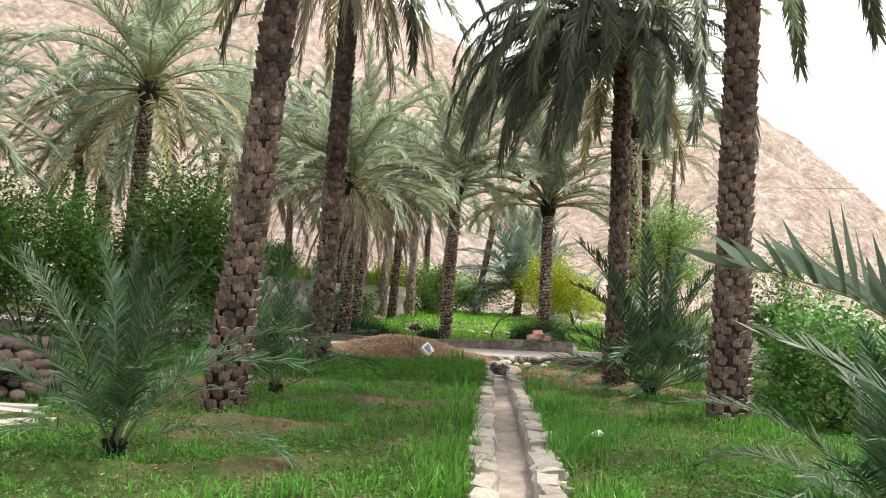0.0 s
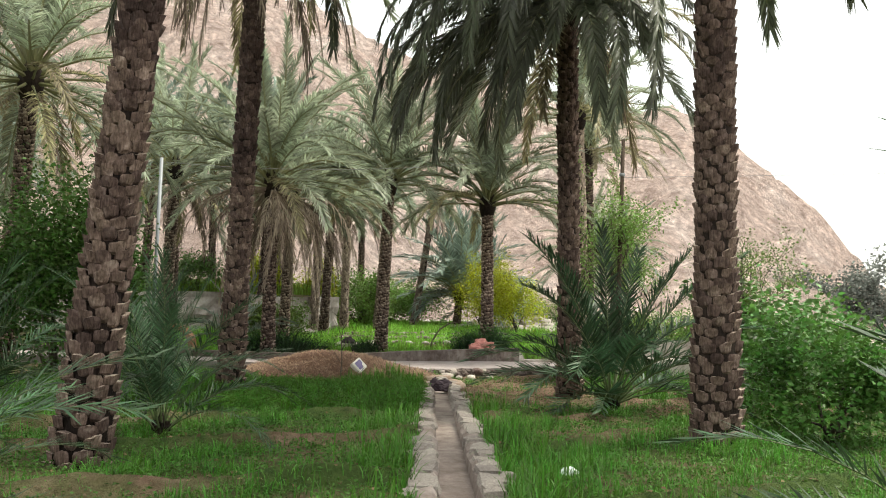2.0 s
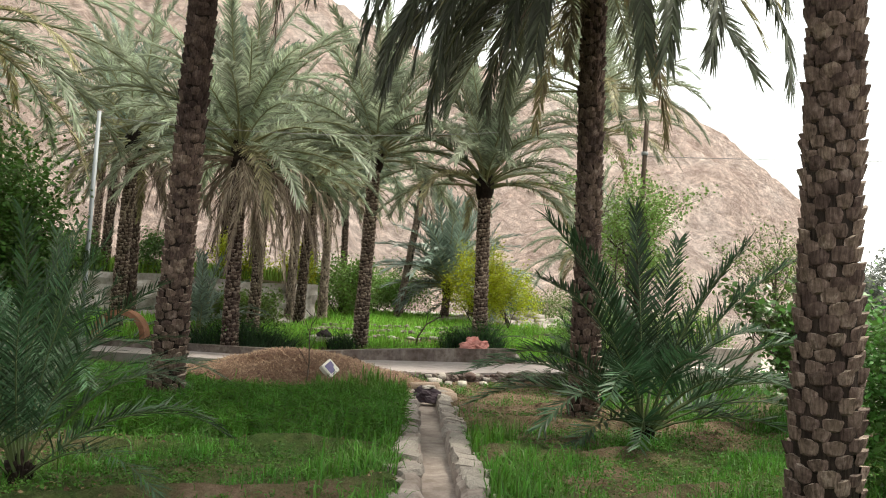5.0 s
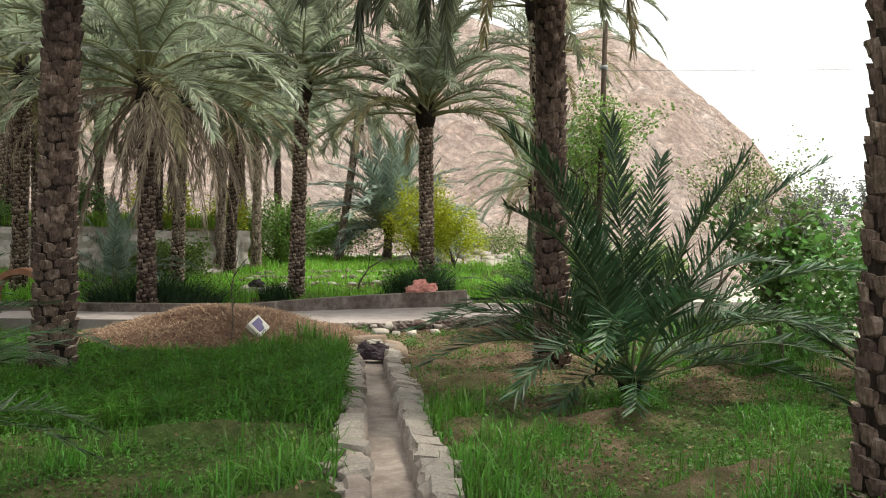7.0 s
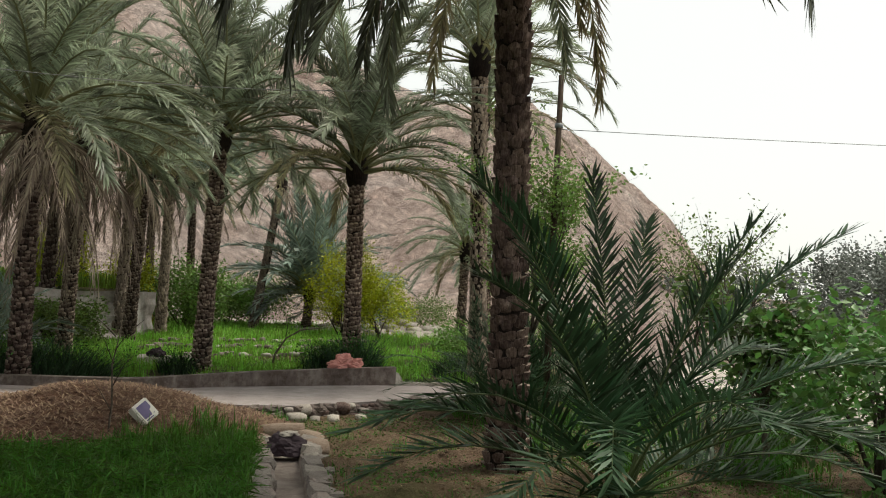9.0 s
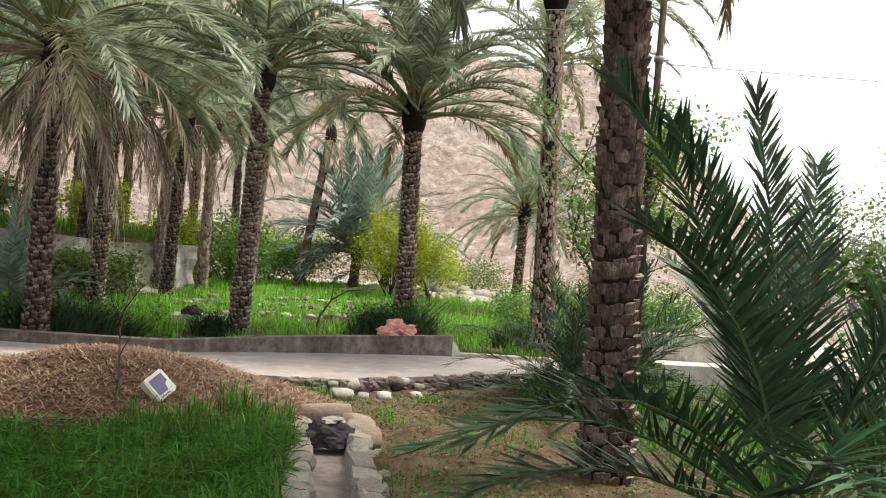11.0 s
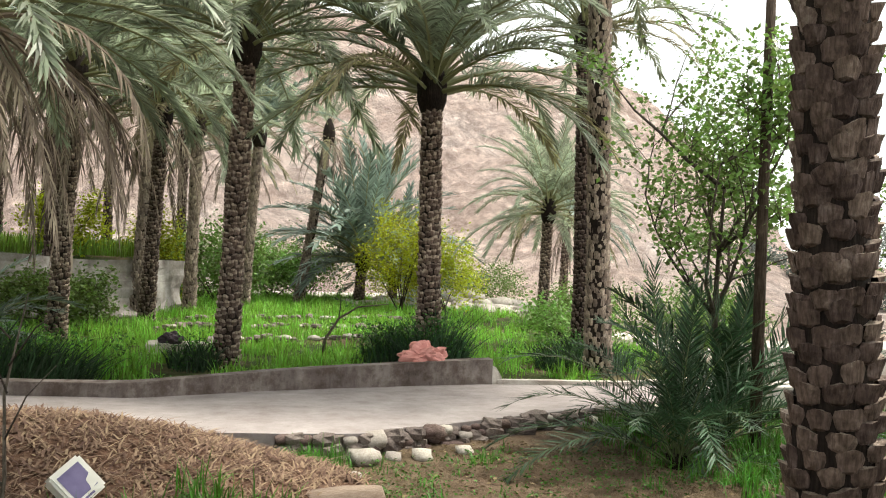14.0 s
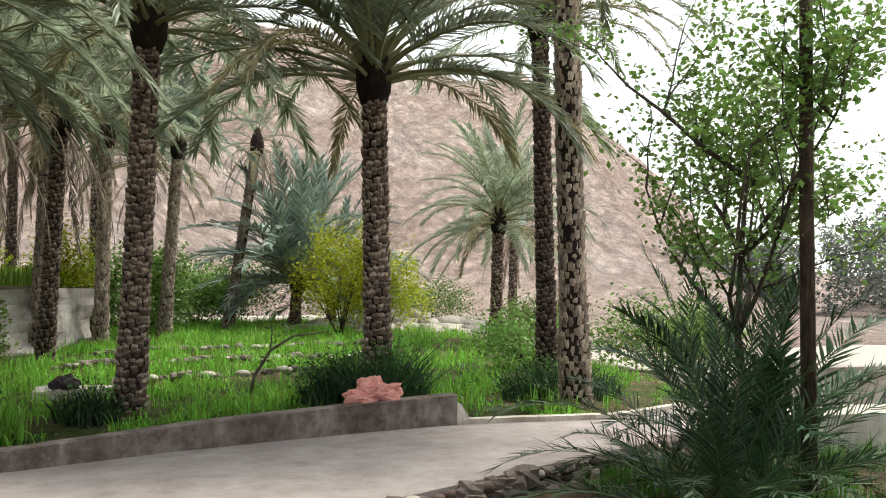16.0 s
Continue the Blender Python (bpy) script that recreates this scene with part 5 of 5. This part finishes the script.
for (x, y, s) in [(2.02, 20.3, 0.075), (2.3, 20.36, 0.09), (2.75, 20.55, 0.07), (1.6, 19.6, 0.05)]:
    thing("boulder", "pale rounded stone near the channel end", "stone", srt(x, y, gz(x, y) + s * 0.15, s * 1.2, s, s * 0.7, 40 * x), me=PALE[1])
pile = thing("stone_pile", "heap of purple-brown rounded stones stacked in the bed", "stone pile", pose(-4.72, 8.75, gz(-4.72, 8.75)))
for i in range(290):
    lay = int(i / 42)
    a, q = rng.uniform(0, 2 * math.pi), rng.random() ** 0.32
    s = rng.uniform(0.055, 0.092)
    part("stone", rng.choice(BROWN), pile, srt(0.8 * (1 - 0.06 * lay) * q * math.cos(a), 0.62 * (1 - 0.06 * lay) * q * math.sin(a), 0.04 + 0.095 * lay + rng.uniform(-0.02, 0.02), s * 1.2, s, s * 0.8, rng.uniform(0, 180), rng.uniform(-25, 25), rng.uniform(-15, 15)))
for i, (x, y, a, ln) in enumerate([(-3.95, 7.75, 12, 0.8), (-3.85, 7.5, -10, 0.9), (-4.2, 7.9, 24, 0.7), (-3.6, 7.05, 62, 0.4)]):
    bd = Shape()
    for u in (-0.5, -0.2, 0.15, 0.5):
        wob = 0.03 * noise.noise(Vector((u * 4, i, 0)))
        bd.v += [(u * ln, dy + wob, dz + 0.5 * wob) for dy, dz in ((-0.05, 0), (0.045, 0), (0.05, 0.03), (-0.045, 0.026))]
    for r in range(3):
        bd.f += [(4 * r + k, 4 * r + 4 + k, 4 * r + 4 + (k + 1) % 4, 4 * r + (k + 1) % 4) for k in range(4)]
    bd.f += [(0, 1, 2, 3), (15, 14, 13, 12)]
    thing("old_board", "bleached broken board lying on the soil", "board", pose(x, y, gz(x, y) + 0.03 + 0.02 * i, 4, 3, a), me=bd.mesh("old_board", M_BOARD, False))
thing("litter_scrap", "small white plastic scrap in the grass", "litter", pose(1.79, 8.7, gz(1.79, 8.7) + 0.06), me=crumple("litter_scrap", 0.07, 0.04, 0.04, M_LITTER, 8.0))

# ---- poles and wire ----
pole = thing("utility_pole", "slim weathered dark wooden pole", "pole", pose(5.65, 20.2, gz(5.65, 20.2)))
part("shaft", Shape().tube([(0, 0, -0.3), (0, 0, 2.5), (0.03, 0, 5.62)], [0.062, 0.055, 0.045], 10).mesh("shaft", M_POLE), pole)
part("clamp", Shape().tube([(0.02, 0, 4.75), (0.02, 0, 4.82)], [0.07, 0.07], 10).mesh("clamp", M_STEEL), pole)
pole2 = thing("steel_pole", "thin galvanised steel pole among the palms", "pole", pose(-4.3, 18.4, gz(-4.3, 18.4)))
part("shaft", Shape().tube([(0, 0, -0.3), (0, 0, 4.4)], [0.04, 0.035], 10).mesh("shaft", M_STEEL), pole2)
wire = Shape()
a, b = Vector((-4.3, 18.4, 3.95)), Vector((5.67, 20.2, 5.15))
wire.tube([a.lerp(b, i / 16) - Vector((0, 0, 0.35 * (1 - (i / 8 - 1) ** 2))) for i in range(17)], [0.005] * 17, 4)
tagged(new("overhead_wire", wire.mesh("overhead_wire", M_WIRE)), "thin wire strung between two poles", "wire")
wire = Shape()
a, b = Vector((5.67, 20.2, 4.35)), Vector((26, 20.2, 5.9))
wire.tube([a.lerp(b, i / 16) - Vector((0, 0, 0.12 * (1 - (i / 8 - 1) ** 2))) for i in range(17)], [0.006] * 17, 4)
tagged(new("overhead_wire", wire.mesh("overhead_wire", M_WIRE)), "thin wire leading away from the wooden pole", "wire")

# clay ring beyond the path
ring = Shape()
n = 28
for k in range(n):
    w = 2 * math.pi * k / n
    for rr, dy in ((0.62, 0), (0.62, 0.5), (0.50, 0.5), (0.50, 0)):
        ring.v.append((rr * math.cos(w), dy, 0.2 + rr * math.sin(w)))
for k in range(n):
    q = (k + 1) % n
    for j in range(4):
        ring.f.append((4 * k + j, 4 * q + j, 4 * q + (j + 1) % 4, 4 * k + (j + 1) % 4))
thing("clay_ring", "large upright fired clay ring half sunk in grass", "pipe", pose(-5.5, 24.6, gz(-5.5, 24.6)), me=ring.mesh("clay_ring", M_CLAY, False))

# ---- field details beyond the low wall ----
rng = random.Random(31)
for name, segs in (("field_edging", FIELD_RIDGES),):
    for ax, ay, bx, by in segs:
        row = thing(name, "row of pale stones edging a field bed", "edging", Matrix(), "field edgings")
        ln = math.hypot(bx - ax, by - ay)
        d = 0.0
        while d < ln:
            x, y = ax + (bx - ax) * d / ln, ay + (by - ay) * d / ln
            sz = rng.uniform(0.04, 0.1)
            if rng.random() < 0.85:
                part("stone", rng.choice(PALE[:2] + ROCKS), row, srt(x, y + rng.uniform(-0.06, 0.06), gz(x, y) + sz * 0.3, sz * 1.4, sz, sz * 0.6, rng.uniform(0, 180)))
            d += sz * rng.uniform(1.6, 2.8)
block = Shape()
for i in range(9):
    u = i / 8
    for dy, dz in ((-0.16, -0.1), (-0.15, 0.14), (0.13, 0.16), (0.16, -0.1)):
        block.v.append((-1.15 + 1.3 * u, 27.5 + 0.1 * u + dy + 0.03 * noise.noise(Vector((u * 6, dy * 5, 0))), -0.25 + dz + 0.04 * noise.noise(Vector((u * 5, dy * 9, 4)))))
for i in range(8):
    for k in range(4):
        block.f.append((4 * i + k, 4 * i + (k + 1) % 4, 4 * i + 4 + (k + 1) % 4, 4 * i + 4 + k))
block.f += [(3, 2, 1, 0), (32, 33, 34, 35)]
thing("cement_block", "rough pale cement block lying in the grass", "block", Matrix(), me=block.mesh("cement_block", M_PALE_WALL, False))
thing("dark_bag", "dark crumpled bag lying on the cement block", "bag", pose(-0.75, 27.5, -0.05), me=crumple("dark_bag", 0.17, 0.12, 0.12, M_RAG, 11.0, 0.5))
thing("boulder", "pale rounded stone on the field edge", "stone", srt(0.0, 28.0, -0.12, 0.19, 0.13, 0.1, 10), me=PALE[2])
br = thing("bent_branch", "thin bare branch bending up from the grass", "branch", pose(1.75, 27.2, gz(1.75, 27.2)))
part("stem", Shape().tube([(0, 0, -0.05), (0.1, 0, 0.35), (0.32, 0, 0.72), (0.65, 0, 0.93), (1.2, 0, 1.0)], [0.028, 0.026, 0.022, 0.016, 0.007], 6).mesh("stem", M_WOOD), br)
part("twig", Shape().tube([(0.32, 0, 0.72), (0.35, 0.1, 1.0), (0.3, 0.12, 1.25)], [0.012, 0.009, 0.004], 5).mesh("twig", M_WOOD), br)
tagged(part("foliage", leaf_cloud("foliage", [(0.3, 0.1, 1.2), (0.5, 0, 0.95), (0.2, 0.05, 0.6)], np.array([0.1, 0.1, 0.1]), 90, 0.07, M_FIG, 77), br), kind="stuff")
# bare sapling beside the heap
sap = thing("bare_sapling", "thin bare sapling beside the mulch heap", "sapling", pose(-0.55, 17.75, gz(-0.55, 17.75)))
part("stem", Shape().tube([(0, 0, -0.05), (0.03, 0, 0.5), (0.0, 0.02, 0.95), (0.1, 0, 1.5)], [0.014, 0.011, 0.008, 0.003], 6).mesh("stem", M_WOOD), sap)
for k, (z, dx, up) in enumerate([(0.45, -0.22, 0.35), (0.7, 0.25, 0.4), (0.95, -0.18, 0.4), (1.1, 0.3, 0.35), (1.25, -0.2, 0.2)]):
    part("twig", Shape().tube([(0.02, 0, z), (dx * 0.5, 0.03 * (-1) ** k, z + up * 0.6), (dx, 0.05, z + up)], [0.006, 0.004, 0.002], 4).mesh("twig", M_WOOD), sap)
# pale rubble at the foot of the hill
rub = thing("rubble_bank", "bank of pale pinkish rubble at the hill's foot", "rubble", pose(8.0, 43.0, -0.2))
for i in range(150):
    a, q = rng.uniform(0, 2 * math.pi), math.sqrt(rng.random())
    sz = rng.uniform(0.12, 0.38)
    part("stone", rng.choice(PALE), rub, srt(4.5 * q * math.cos(a), 2.2 * q * math.sin(a), 0.7 * (1 - q) * rng.random(), sz * 1.3, sz, sz * 0.7, rng.uniform(0, 180)))
